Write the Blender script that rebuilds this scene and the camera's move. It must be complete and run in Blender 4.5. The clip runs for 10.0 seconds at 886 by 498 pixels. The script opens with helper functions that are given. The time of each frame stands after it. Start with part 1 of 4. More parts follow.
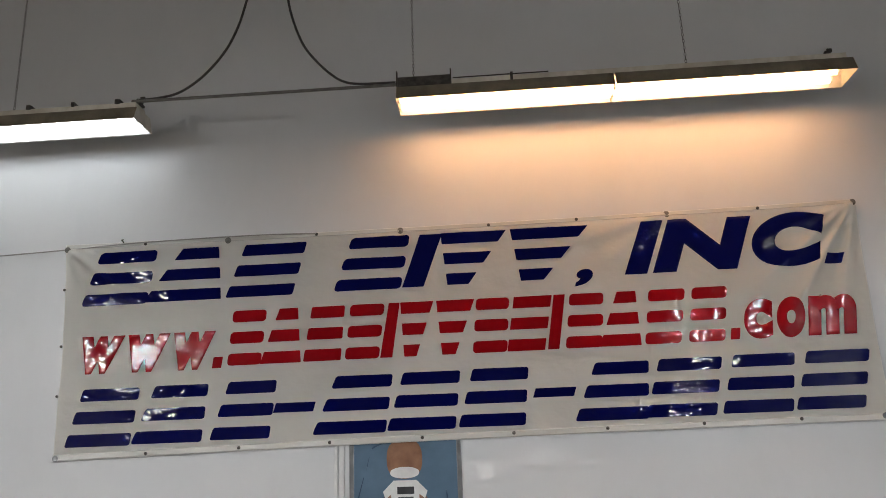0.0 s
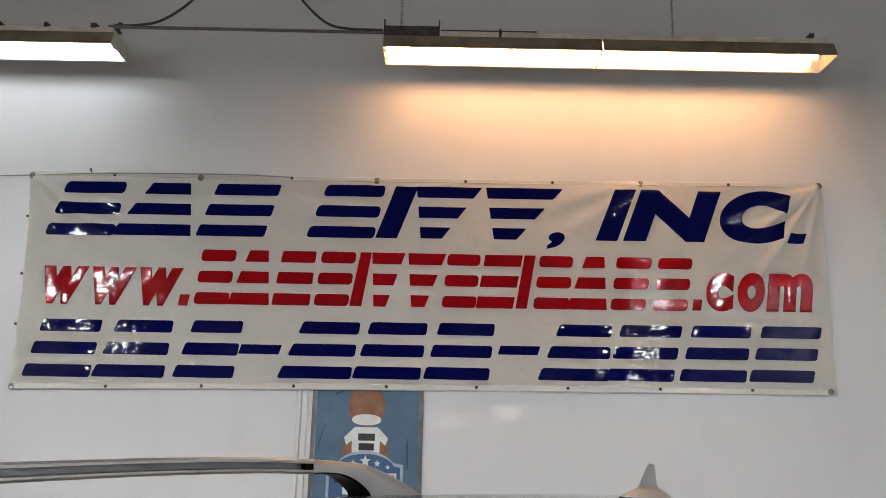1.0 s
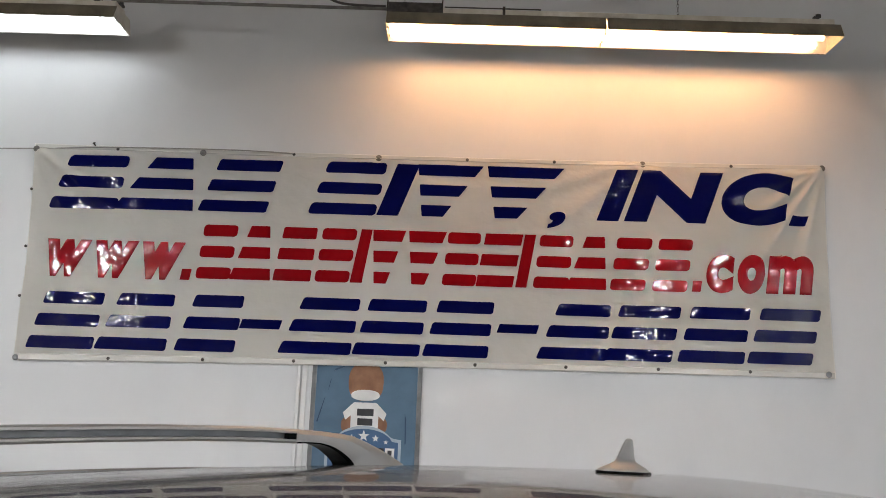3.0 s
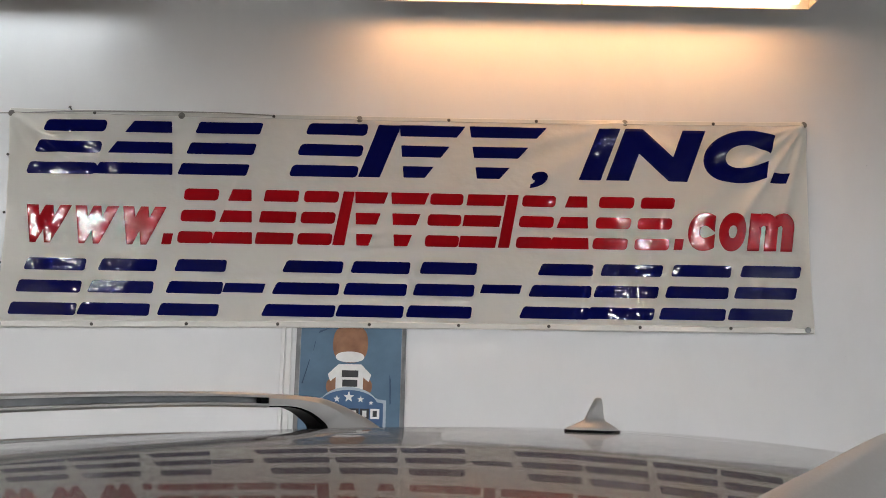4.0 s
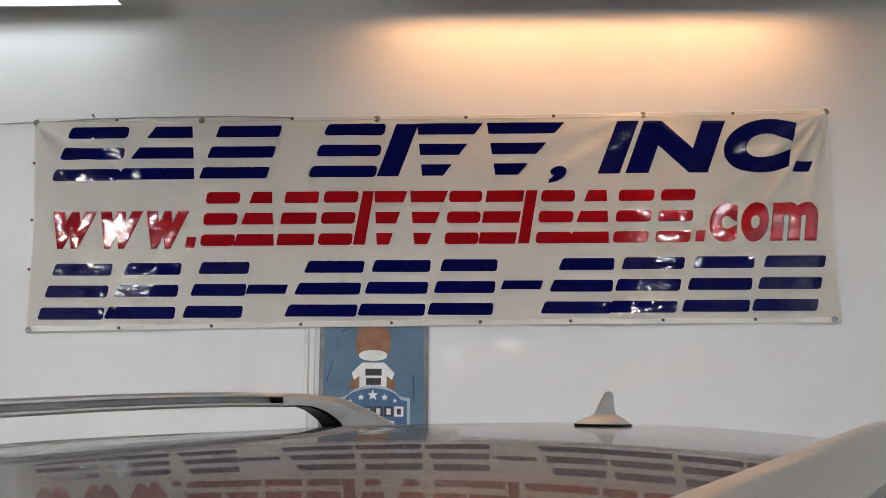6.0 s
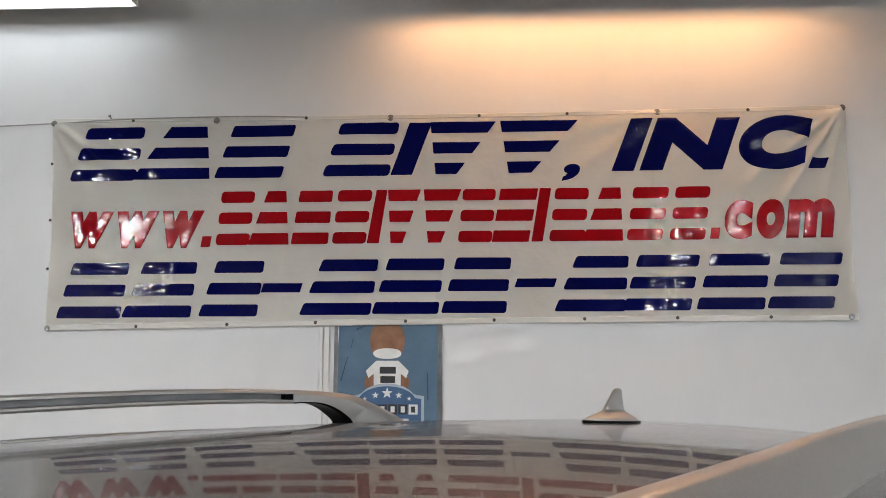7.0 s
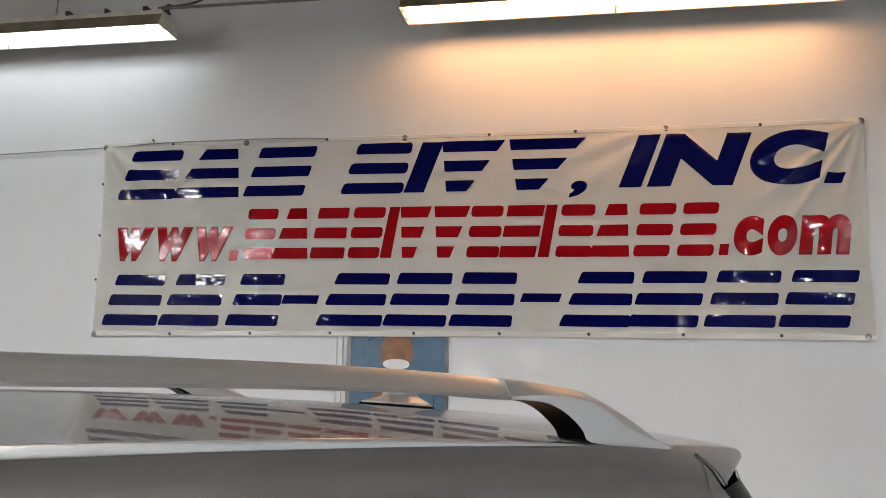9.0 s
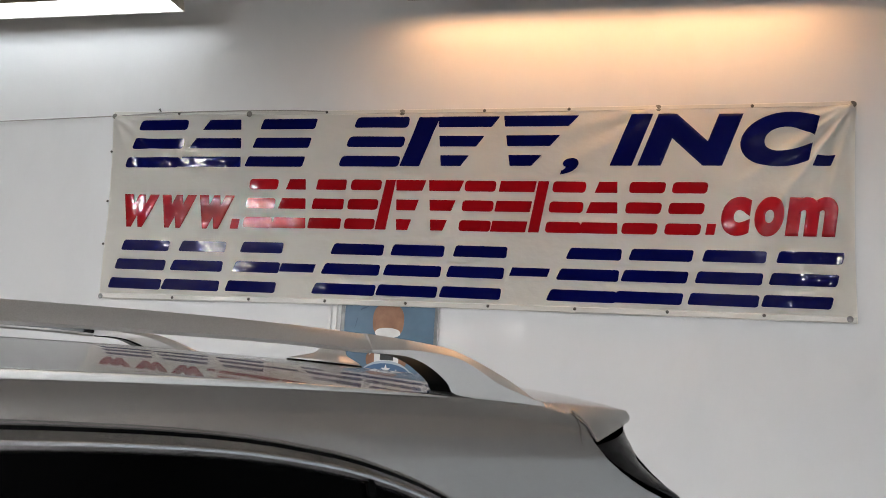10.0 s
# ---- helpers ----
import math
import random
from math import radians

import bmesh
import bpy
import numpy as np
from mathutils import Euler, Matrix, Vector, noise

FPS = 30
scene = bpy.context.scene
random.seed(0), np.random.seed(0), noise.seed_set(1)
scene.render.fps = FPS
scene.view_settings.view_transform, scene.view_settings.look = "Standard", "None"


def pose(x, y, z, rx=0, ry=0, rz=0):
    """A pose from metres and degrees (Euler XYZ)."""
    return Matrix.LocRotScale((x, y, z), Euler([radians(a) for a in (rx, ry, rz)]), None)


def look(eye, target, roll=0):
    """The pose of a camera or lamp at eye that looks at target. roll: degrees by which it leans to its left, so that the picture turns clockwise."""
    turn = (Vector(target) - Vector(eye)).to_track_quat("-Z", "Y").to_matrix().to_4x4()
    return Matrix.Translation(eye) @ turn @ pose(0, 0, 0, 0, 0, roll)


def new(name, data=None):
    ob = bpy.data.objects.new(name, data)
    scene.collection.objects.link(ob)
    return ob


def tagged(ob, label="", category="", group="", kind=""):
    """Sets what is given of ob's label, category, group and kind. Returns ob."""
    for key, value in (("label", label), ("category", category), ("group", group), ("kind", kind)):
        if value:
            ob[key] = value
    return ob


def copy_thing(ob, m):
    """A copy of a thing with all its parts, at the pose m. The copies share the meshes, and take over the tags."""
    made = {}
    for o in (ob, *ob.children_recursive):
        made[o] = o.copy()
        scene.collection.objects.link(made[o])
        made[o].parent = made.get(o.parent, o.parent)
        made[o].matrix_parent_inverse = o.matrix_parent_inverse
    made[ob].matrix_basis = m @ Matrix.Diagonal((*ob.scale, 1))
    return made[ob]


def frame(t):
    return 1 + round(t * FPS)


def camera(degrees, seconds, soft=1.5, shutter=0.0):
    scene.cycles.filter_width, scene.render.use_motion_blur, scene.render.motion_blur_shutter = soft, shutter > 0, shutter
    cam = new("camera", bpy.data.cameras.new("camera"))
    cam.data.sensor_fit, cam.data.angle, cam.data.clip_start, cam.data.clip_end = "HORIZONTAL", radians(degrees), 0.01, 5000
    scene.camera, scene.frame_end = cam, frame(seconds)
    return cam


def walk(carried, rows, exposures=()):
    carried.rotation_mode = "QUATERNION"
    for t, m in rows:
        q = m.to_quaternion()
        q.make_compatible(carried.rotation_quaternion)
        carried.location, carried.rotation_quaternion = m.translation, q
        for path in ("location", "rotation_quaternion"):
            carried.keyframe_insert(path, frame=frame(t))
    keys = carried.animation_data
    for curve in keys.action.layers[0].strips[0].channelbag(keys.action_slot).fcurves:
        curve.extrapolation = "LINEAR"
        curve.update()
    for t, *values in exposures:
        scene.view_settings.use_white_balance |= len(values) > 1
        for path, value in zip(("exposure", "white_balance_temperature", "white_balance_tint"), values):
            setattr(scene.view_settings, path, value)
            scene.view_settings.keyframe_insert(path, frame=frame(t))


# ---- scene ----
cam = camera(58.27, 10.0, soft=0.9)
# seconds, eye, yaw, pitch, roll
PATH = [
    (0, (0.5524, 0.2246, 1.8359), 3.907, 15.310, -1.995),
    (0.5, (0.4738, 0.2227, 1.8221), 0.774, 12.854, 1.271),
    (1, (0.4263, 0.2057, 1.8151), 0.381, 12.201, 1.271),
    (1.5, (0.4317, 0.1773, 1.8083), 0.842, 12.332, 1.498),
    (2, (0.4383, 0.1715, 1.8041), 1.686, 12.386, 1.767),
    (2.5, (0.4553, 0.1931, 1.8039), 1.309, 11.907, 2.392),
    (4, (0.5052, 0.1984, 1.8123), 0.035, 7.875, 1.284),
    (4.5, (0.5248, 0.2044, 1.8105), 1.663, 7.258, 0.575),
    (5, (0.5221, 0.2034, 1.8134), 1.541, 7.388, 0.222),
    (6.5, (0.5484, 0.1810, 1.8130), 2.399, 7.655, 0.148),
    (7, (0.5524, 0.1803, 1.8103), 3.077, 7.525, 0.127),
    (7.5, (0.5890, 0.1998, 1.8048), 3.964, 7.757, 0.193),
    (8, (0.7878, 0.2679, 1.7957), 5.909, 9.167, 0.502),
    (8.5, (0.9884, 0.2412, 1.7618), 8.711, 10.125, 0.181),
    (9, (1.1430, 0.1119, 1.7518), 10.970, 9.066, 1.641),
    (9.5, (1.2483, 0.0348, 1.7470), 12.081, 7.909, 4.007),
    (10, (1.3638, 0.0471, 1.7370), 12.810, 7.134, 3.320),
]
EXPOSURES = [(0, -0.40), (0.5, -0.30), (1.0, -0.19), (2.0, -0.11), (7.5, -0.10), (9.0, -0.14), (9.5, -0.09), (10.0, -0.06)]
walk(cam, [(t, look(eye, Vector(eye) + Vector((-math.sin(radians(yaw)) * math.cos(radians(pitch)),
                                               math.cos(radians(yaw)) * math.cos(radians(pitch)),
                                               math.sin(radians(pitch)))), roll))
           for t, eye, yaw, pitch, roll in PATH], exposures=EXPOSURES)

# ---- world and light ----
world = bpy.data.worlds.new("world")
world.use_nodes = True
scene.world = world
world.node_tree.nodes["Background"].inputs[0].default_value = (0.6, 0.65, 0.7, 1)
world.node_tree.nodes["Background"].inputs[1].default_value = 0.02
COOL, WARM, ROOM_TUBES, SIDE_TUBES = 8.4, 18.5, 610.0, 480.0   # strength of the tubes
SPOT_POWER = 640.0
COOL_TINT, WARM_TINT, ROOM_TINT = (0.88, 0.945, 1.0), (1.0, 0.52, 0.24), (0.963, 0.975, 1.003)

WALL = 4.7                     # front face of the wall with the banner
CEIL = 5.3

# ---- materials ----


def nodes_of(name):
    m = bpy.data.materials.new(name)
    m.use_nodes = True
    nt = m.node_tree
    return m, nt, nt.nodes["Principled BSDF"]


def link(nt, a, b):
    nt.links.new(a, b)


def noise_node(nt, scale, detail=4.0, rough=0.55, stretch=(1, 1, 1), coords="Object"):
    tc = nt.nodes.new("ShaderNodeTexCoord")
    mp = nt.nodes.new("ShaderNodeMapping")
    mp.inputs["Scale"].default_value = stretch
    n = nt.nodes.new("ShaderNodeTexNoise")
    n.inputs["Scale"].default_value = scale
    n.inputs["Detail"].default_value = detail
    n.inputs["Roughness"].default_value = rough
    link(nt, tc.outputs[coords], mp.inputs[0])
    link(nt, mp.outputs[0], n.inputs["Vector"])
    return n.outputs["Fac"]


def ramp(nt, fac, stops):
    r = nt.nodes.new("ShaderNodeValToRGB")
    els = r.color_ramp.elements
    while len(els) < len(stops):
        els.new(0.5)
    for e, (p, c) in zip(els, stops):
        e.position = p
        e.color = (*c, 1) if len(c) == 3 else c
    link(nt, fac, r.inputs[0])
    return r.outputs[0]


def mix(nt, fac, a, b, mode="MIX"):
    m = nt.nodes.new("ShaderNodeMix")
    m.data_type = "RGBA"
    m.blend_type = mode
    for sock, val in ((m.inputs[0], fac), (m.inputs[6], a), (m.inputs[7], b)):
        if hasattr(val, "links"):
            link(nt, val, sock)
        else:
            sock.default_value = val if isinstance(val, (int, float)) else (*val, 1)
    return m.outputs[2]


def bump(nt, bsdf, height, strength=0.2, distance=0.01, socket="Normal"):
    b = nt.nodes.new("ShaderNodeBump")
    b.inputs["Strength"].default_value = strength
    b.inputs["Distance"].default_value = distance
    link(nt, height, b.inputs["Height"])
    link(nt, b.outputs[0], bsdf.inputs[socket])
    return b


def surface(name, a, b, scale=6.0, rough=(0.4, 0.6), metal=0.0, bumpy=0.1, fine=60.0, stretch=(1, 1, 1), dist=0.004, coat=0.0, lo=0.35, hi=0.65, spec=0.5):
    """Two tones mixed by a broad noise, with finer grain in roughness and relief."""
    m, nt, s = nodes_of(name)
    big = noise_node(nt, scale, 5, 0.6, stretch)
    small = noise_node(nt, fine, 3, 0.5, stretch)
    link(nt, ramp(nt, big, [(lo, a), (hi, b)]), s.inputs["Base Color"])
    link(nt, ramp(nt, small, [(0.3, (rough[0],) * 3), (0.7, (rough[1],) * 3)]), s.inputs["Roughness"])
    s.inputs["Metallic"].default_value = metal
    s.inputs["Specular IOR Level"].default_value = spec
    s.inputs["Coat Weight"].default_value = coat
    s.inputs["Coat Roughness"].default_value = 0.03
    if bumpy:
        bump(nt, s, small, bumpy, dist)
    return m


def glow(name, tint, strength, base=0.8):
    m, nt, s = nodes_of(name)
    s.inputs["Base Color"].default_value = (base, base, base, 1)
    s.inputs["Emission Color"].default_value = (*tint, 1)
    s.inputs["Emission Strength"].default_value = strength
    return m


def wall_paint(name, dark, light, rough):
    m, nt, s = nodes_of(name)
    big = noise_node(nt, 0.55, 4, 0.55)
    stain = noise_node(nt, 3.1, 6, 0.65, (1, 1, 0.5))
    roller = noise_node(nt, 140, 3, 0.6)
    base = ramp(nt, big, [(0.25, dark), (0.75, light)])
    base = mix(nt, ramp(nt, stain, [(0.50, (0, 0, 0)), (0.95, (0.35, 0.35, 0.35))]), base, tuple(0.82 * c for c in dark))
    speck = noise_node(nt, 30, 2, 0.5)
    base = mix(nt, ramp(nt, speck, [(0.775, (0, 0, 0)), (0.80, (0.55, 0.55, 0.55))]), base, tuple(0.45 * c for c in dark))
    link(nt, base, s.inputs["Base Color"])
    wave = noise_node(nt, 2.2, 3, 0.5)
    link(nt, ramp(nt, wave, [(0.3, (rough,) * 3), (0.7, (rough * 1.25,) * 3)]), s.inputs["Roughness"])
    s.inputs["Specular IOR Level"].default_value = 0.20
    both = nt.nodes.new("ShaderNodeMath")
    both.operation = "MULTIPLY_ADD"
    both.inputs[1].default_value = 0.05
    link(nt, roller, both.inputs[0])
    link(nt, wave, both.inputs[2])
    bump(nt, s, both.outputs[0], 0.05, 0.006)
    return m


def vinyl(name, a, b, rough=0.18, wrinkle=0.35, spec=0.6, crumple=19):
    """Glossy printed or cut vinyl with fine crumples."""
    m, nt, s = nodes_of(name)
    big = noise_node(nt, 2.0, 5, 0.6)
    link(nt, ramp(nt, big, [(0.3, a), (0.7, b)]), s.inputs["Base Color"])
    scuff = noise_node(nt, 22, 6, 0.75, (1, 1, 2.0))
    link(nt, ramp(nt, scuff, [(0.45, (rough,) * 3), (0.75, (rough * 1.3,) * 3)]), s.inputs["Roughness"])
    s.inputs["Specular IOR Level"].default_value = spec
    bump(nt, s, noise_node(nt, crumple, 1.5 if crumple > 12 else 5, 0.5, (0.9, 1, 1.2)), wrinkle, 0.012 * 19 / crumple)
    return m


def car_paint(name, rough, coat):
    m, nt, s = nodes_of(name)
    flake = nt.nodes.new("ShaderNodeTexVoronoi")
    flake.inputs["Scale"].default_value = 900
    tc = nt.nodes.new("ShaderNodeTexCoord")
    link(nt, tc.outputs["Object"], flake.inputs["Vector"])
    dust = noise_node(nt, 5, 6, 0.7)
    base = ramp(nt, flake.outputs["Color"], [(0.2, (0.50, 0.485, 0.465)), (0.8, (0.55, 0.535, 0.515))])
    base = mix(nt, ramp(nt, dust, [(0.5, (0, 0, 0)), (0.8, (0.2, 0.2, 0.2))]), base, (0.50, 0.49, 0.475))
    link(nt, base, s.inputs["Base Color"])
    s.inputs["Metallic"].default_value = 0.83
    s.inputs["Roughness"].default_value = rough
    s.inputs["Coat Weight"].default_value = coat
    s.inputs["Coat IOR"].default_value = 2.0
    s.inputs["Coat Roughness"].default_value = 0.0
    return m


def concrete():
    m, nt, s = nodes_of("sealed concrete floor")
    a = noise_node(nt, 0.8, 8, 0.65)
    b = noise_node(nt, 9, 8, 0.7)
    base = ramp(nt, a, [(0.3, (0.075, 0.073, 0.07)), (0.7, (0.125, 0.12, 0.115))])
    base = mix(nt, ramp(nt, b, [(0.5, (0, 0, 0)), (0.75, (0.6, 0.6, 0.6))]), base, (0.07, 0.068, 0.065))
    link(nt, base, s.inputs["Base Color"])
    link(nt, ramp(nt, b, [(0.3, (0.35,) * 3), (0.7, (0.6,) * 3)]), s.inputs["Roughness"])
    bump(nt, s, b, 0.1, 0.004)
    return m


M_WALL = wall_paint("white semi-gloss wall paint", (0.60, 0.605, 0.61), (0.67, 0.672, 0.672), 0.30)
# invented tones for unseen walls, ceiling and door, to steer bounce and reflections
M_LOWER = wall_paint("pale grey wall paint", (0.40, 0.41, 0.42), (0.46, 0.47, 0.48), 0.5)
M_UPPER = wall_paint("beige wall paint", (0.60, 0.525, 0.45), (0.66, 0.58, 0.505), 0.5)
M_CEIL = surface("beige ceiling paint", (0.45, 0.42, 0.385), (0.51, 0.478, 0.44), 0.8, (0.6, 0.8))
M_BROWNWALL = wall_paint("brown wall paint", (0.15, 0.125, 0.10), (0.19, 0.16, 0.13), 0.5)
M_DOOR = surface("brown door enamel", (0.17, 0.145, 0.12), (0.20, 0.17, 0.14), 6, (0.4, 0.5), 0, 0.05, 100)
M_FLOOR = concrete()
M_SHEET = vinyl("cream white banner vinyl", (0.86, 0.835, 0.775), (0.90, 0.875, 0.815), 0.42, 0.30, 0.20, 7)
# the sheet's vinyl, greyed to put the hem's thin shading into the colour
M_HEM = vinyl("hem of banner vinyl, greyed for shading", (0.52, 0.51, 0.47), (0.59, 0.575, 0.535), 0.30, 0.10, 0.3)
M_BLUE = vinyl("navy blue vinyl", (0.0014, 0.0022, 0.044), (0.0022, 0.0036, 0.060), 0.02, 0.15, 0.085)
M_RED = vinyl("red vinyl", (0.22, 0.003, 0.006), (0.29, 0.005, 0.009), 0.02, 0.17, 0.15)
M_STEEL = surface("zinc plated steel", (0.30, 0.29, 0.27), (0.45, 0.44, 0.42), 30, (0.3, 0.5), 0.9, 0.1, 200)
M_DARKSTEEL = surface("dull dark steel", (0.05, 0.045, 0.04), (0.11, 0.10, 0.09), 30, (0.45, 0.7), 0.6, 0.1, 200)
M_ENAMEL = surface("dusty white enamel", (0.52, 0.47, 0.38), (0.70, 0.66, 0.58), 9, (0.35, 0.6), 0.0, 0.08, 90)
# grime plus a base darkened for the backlit outside of the reflectors
M_SKIRT = surface("grimy brown-grey enamel, darkened for shade", (0.12, 0.10, 0.068), (0.20, 0.17, 0.12), 7, (0.45, 0.65), 0.0, 0.08, 90)
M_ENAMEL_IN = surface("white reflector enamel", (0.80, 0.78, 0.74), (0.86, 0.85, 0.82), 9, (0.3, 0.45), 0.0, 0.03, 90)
M_CABLE = surface("black cable sheath", (0.03, 0.028, 0.026), (0.06, 0.055, 0.05), 40, (0.5, 0.7), 0, 0.1, 300)
M_CONDUIT = surface("grey steel conduit", (0.13, 0.12, 0.11), (0.20, 0.19, 0.17), 20, (0.4, 0.6), 0.5, 0.05, 200)
M_CORD = surface("pale grey cord", (0.26, 0.25, 0.23), (0.34, 0.33, 0.31), 20, (0.5, 0.7), 0, 0.05, 200)
M_TRIM = surface("white trim paint", (0.60, 0.60, 0.59), (0.66, 0.66, 0.65), 6, (0.35, 0.5), 0, 0.05, 100)
M_ALU = surface("brushed aluminium", (0.19, 0.195, 0.20), (0.27, 0.275, 0.28), 12, (0.28, 0.36), 0.9, 0.0, 300)
M_PAINT = car_paint("champagne silver car paint", 0.25, 1.0)
M_RAIL = car_paint("satin silver rail paint", 0.36, 0.12)
M_BLACKTRIM = surface("black plastic trim", (0.0016, 0.0016, 0.0016), (0.0028, 0.0028, 0.0028), 20, (0.35, 0.38), 0, 0.0, 30, spec=0.04)
M_GLOSSBLACK = surface("black gloss panel", (0.0035, 0.003, 0.003), (0.006, 0.005, 0.005), 9, (0.10, 0.16), 0, 0.0, 30, spec=0.35)
M_CHROME = surface("chrome for the seam highlight", (0.60, 0.60, 0.60), (0.68, 0.68, 0.68), 20, (0.08, 0.14), 1.0, 0.0, 200)
M_BEAD = surface("dark chrome bead", (0.74, 0.74, 0.75), (0.80, 0.80, 0.81), 20, (0.10, 0.11), 1.0, 0.0, 20)
M_TYRE = surface("tyre rubber", (0.015, 0.015, 0.015), (0.03, 0.03, 0.03), 20, (0.7, 0.9), 0, 0.2, 150)
M_LAMPRED = surface("red lamp lens", (0.25, 0.005, 0.005), (0.32, 0.01, 0.01), 20, (0.08, 0.15), 0, 0.0, 200)
M_LAMPCLEAR = surface("clear lamp lens", (0.5, 0.5, 0.52), (0.6, 0.6, 0.62), 20, (0.05, 0.12), 0.2, 0.0, 200)
M_COOL = glow("cool white tube", COOL_TINT, COOL)
M_WARM = glow("warm white tube", WARM_TINT, WARM)
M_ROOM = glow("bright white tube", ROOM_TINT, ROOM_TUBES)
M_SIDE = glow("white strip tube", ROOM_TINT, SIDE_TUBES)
M_PANE_GLOW = glow("glow of the added panes", (0.85, 0.95, 1.0), 6.0)
M_FROST_GLOW = glow("added glow behind frosted glass", (0.82, 0.92, 1.0), 0.52, 0.12)


def dark_glass():
    m, nt, s = nodes_of("dark tinted car glass")
    n = noise_node(nt, 4, 3)
    link(nt, ramp(nt, n, [(0.3, (0.0006, 0.0006, 0.0006)), (0.7, (0.0011, 0.0011, 0.0011))]), s.inputs["Base Color"])
    s.inputs["Roughness"].default_value = 0.03
    s.inputs["Specular IOR Level"].default_value = 0.02
    return m


M_GLASS = dark_glass()
M_POSTER = surface("blue printed poster paper", (0.068, 0.125, 0.19), (0.092, 0.162, 0.235), 5, (0.28, 0.4), 0, 0.02, 60)
M_POSTERDARK = surface("dark blue print", (0.02, 0.05, 0.10), (0.03, 0.07, 0.13), 8, (0.3, 0.4), 0, 0, 60)
M_BADGE = surface("badge blue print", (0.04, 0.09, 0.19), (0.055, 0.12, 0.23), 8, (0.3, 0.4), 0, 0, 60)
M_BROWN = surface("brown print", (0.20, 0.092, 0.048), (0.29, 0.142, 0.075), 14, (0.3, 0.45), 0, 0.03, 90)
M_WHITEPRINT = surface("white print", (0.62, 0.62, 0.60), (0.74, 0.74, 0.72), 10, (0.3, 0.45), 0, 0, 60)
M_GREYPRINT = surface("pale blue grey print", (0.32, 0.38, 0.44), (0.40, 0.46, 0.52), 10, (0.3, 0.45), 0, 0, 60)
M_BLACKPRINT = surface("black print", (0.02, 0.02, 0.022), (0.035, 0.035, 0.04), 10, (0.3, 0.45), 0, 0, 60)

# ---- mesh helpers ----


def part(name, bm, material, parent=None, label="", smooth=False):
    me = bpy.data.meshes.new(name)
    bm.normal_update()
    bm.to_mesh(me)
    bm.free()
    for m in (material if isinstance(material, (list, tuple)) else [material]):
        me.materials.append(m)
    if smooth:
        me.shade_smooth()
        me.set_sharp_from_angle(angle=radians(42))
    ob = new(name, me)
    if parent is not None:
        ob.parent = parent
    if label:
        ob["label"] = label
    return ob


def thing(name, label, category, at=None, group="", kind=""):
    ob = new(name)
    ob.empty_display_size = 0.05
    if at is not None:
        ob.matrix_world = at
    return tagged(ob, label, category, group, kind)


def box(bm, x0, x1, y0, y1, z0, z1, bevel=0.0, segs=2):
    r = bmesh.ops.create_cube(bm, size=1.0, matrix=Matrix.Translation(((x0 + x1) / 2, (y0 + y1) / 2, (z0 + z1) / 2)) @ Matrix.Diagonal((x1 - x0, y1 - y0, z1 - z0, 1)))
    if bevel:
        es = {e for v in r["verts"] for e in v.link_edges}
        bmesh.ops.bevel(bm, geom=list(es), offset=bevel, segments=segs, affect="EDGES", profile=0.5)
    return bm


def boxed(*a, **k):
    return box(bmesh.new(), *a, **k)


def rod(bm, p, q, r, n=10):
    p, q = Vector(p), Vector(q)
    m = Matrix.Translation((p + q) / 2) @ (q - p).to_track_quat("Z", "Y").to_matrix().to_4x4()
    bmesh.ops.create_cone(bm, cap_ends=True, segments=n, radius1=r, radius2=r, depth=(q - p).length, matrix=m)
    return bm


def spline(points, steps=8):
    pts = [Vector(p) for p in points]
    out = []
    for i in range(len(pts) - 1):
        a, b = pts[i], pts[i + 1]
        p0 = pts[i - 1] if i else a * 2 - b
        p3 = pts[i + 2] if i + 2 < len(pts) else b * 2 - a
        for k in range(steps):
            t = k / steps
            out.append(0.5 * ((2 * a) + (b - p0) * t + (2 * p0 - 5 * a + 4 * b - p3) * t * t + (3 * a - p0 - 3 * b + p3) * t ** 3))
    out.append(pts[-1])
    return out


def sweep(bm, path, section, up=Vector((0, 0, 1)), scale=None):
    """Sweeps a closed section of (side, height) along a path, with caps."""
    rings = []
    n = len(path)
    for i, p in enumerate(path):
        d = (path[min(i + 1, n - 1)] - path[max(i - 1, 0)]).normalized()
        side = d.cross(up)
        side = side.normalized() if side.length > 1e-4 else Vector((1, 0, 0))
        top = side.cross(d)
        k = scale[i] if scale else (1, 1)
        rings.append([bm.verts.new(p + side * a * k[0] + top * b * k[1]) for a, b in section])
    m = len(section)
    for a, b in zip(rings, rings[1:]):
        for j in range(m):
            bm.faces.new((a[j], a[(j + 1) % m], b[(j + 1) % m], b[j]))
    bm.faces.new(rings[0][::-1])
    bm.faces.new(rings[-1])
    bmesh.ops.recalc_face_normals(bm, faces=bm.faces)
    return bm


def circle(r, n=8):
    return [(r * math.cos(2 * math.pi * i / n), r * math.sin(2 * math.pi * i / n)) for i in range(n)]


def rounded(w, h, r, n=3):
    """A rounded rectangle, centred."""
    out = []
    for cx, cy, a0 in ((w / 2 - r, h / 2 - r, 0), (-w / 2 + r, h / 2 - r, 90), (-w / 2 + r, -h / 2 + r, 180), (w / 2 - r, -h / 2 + r, 270)):
        for i in range(n + 1):
            a = radians(a0 + 90 * i / n)
            out.append((cx + r * math.cos(a), cy + r * math.sin(a)))
    return out


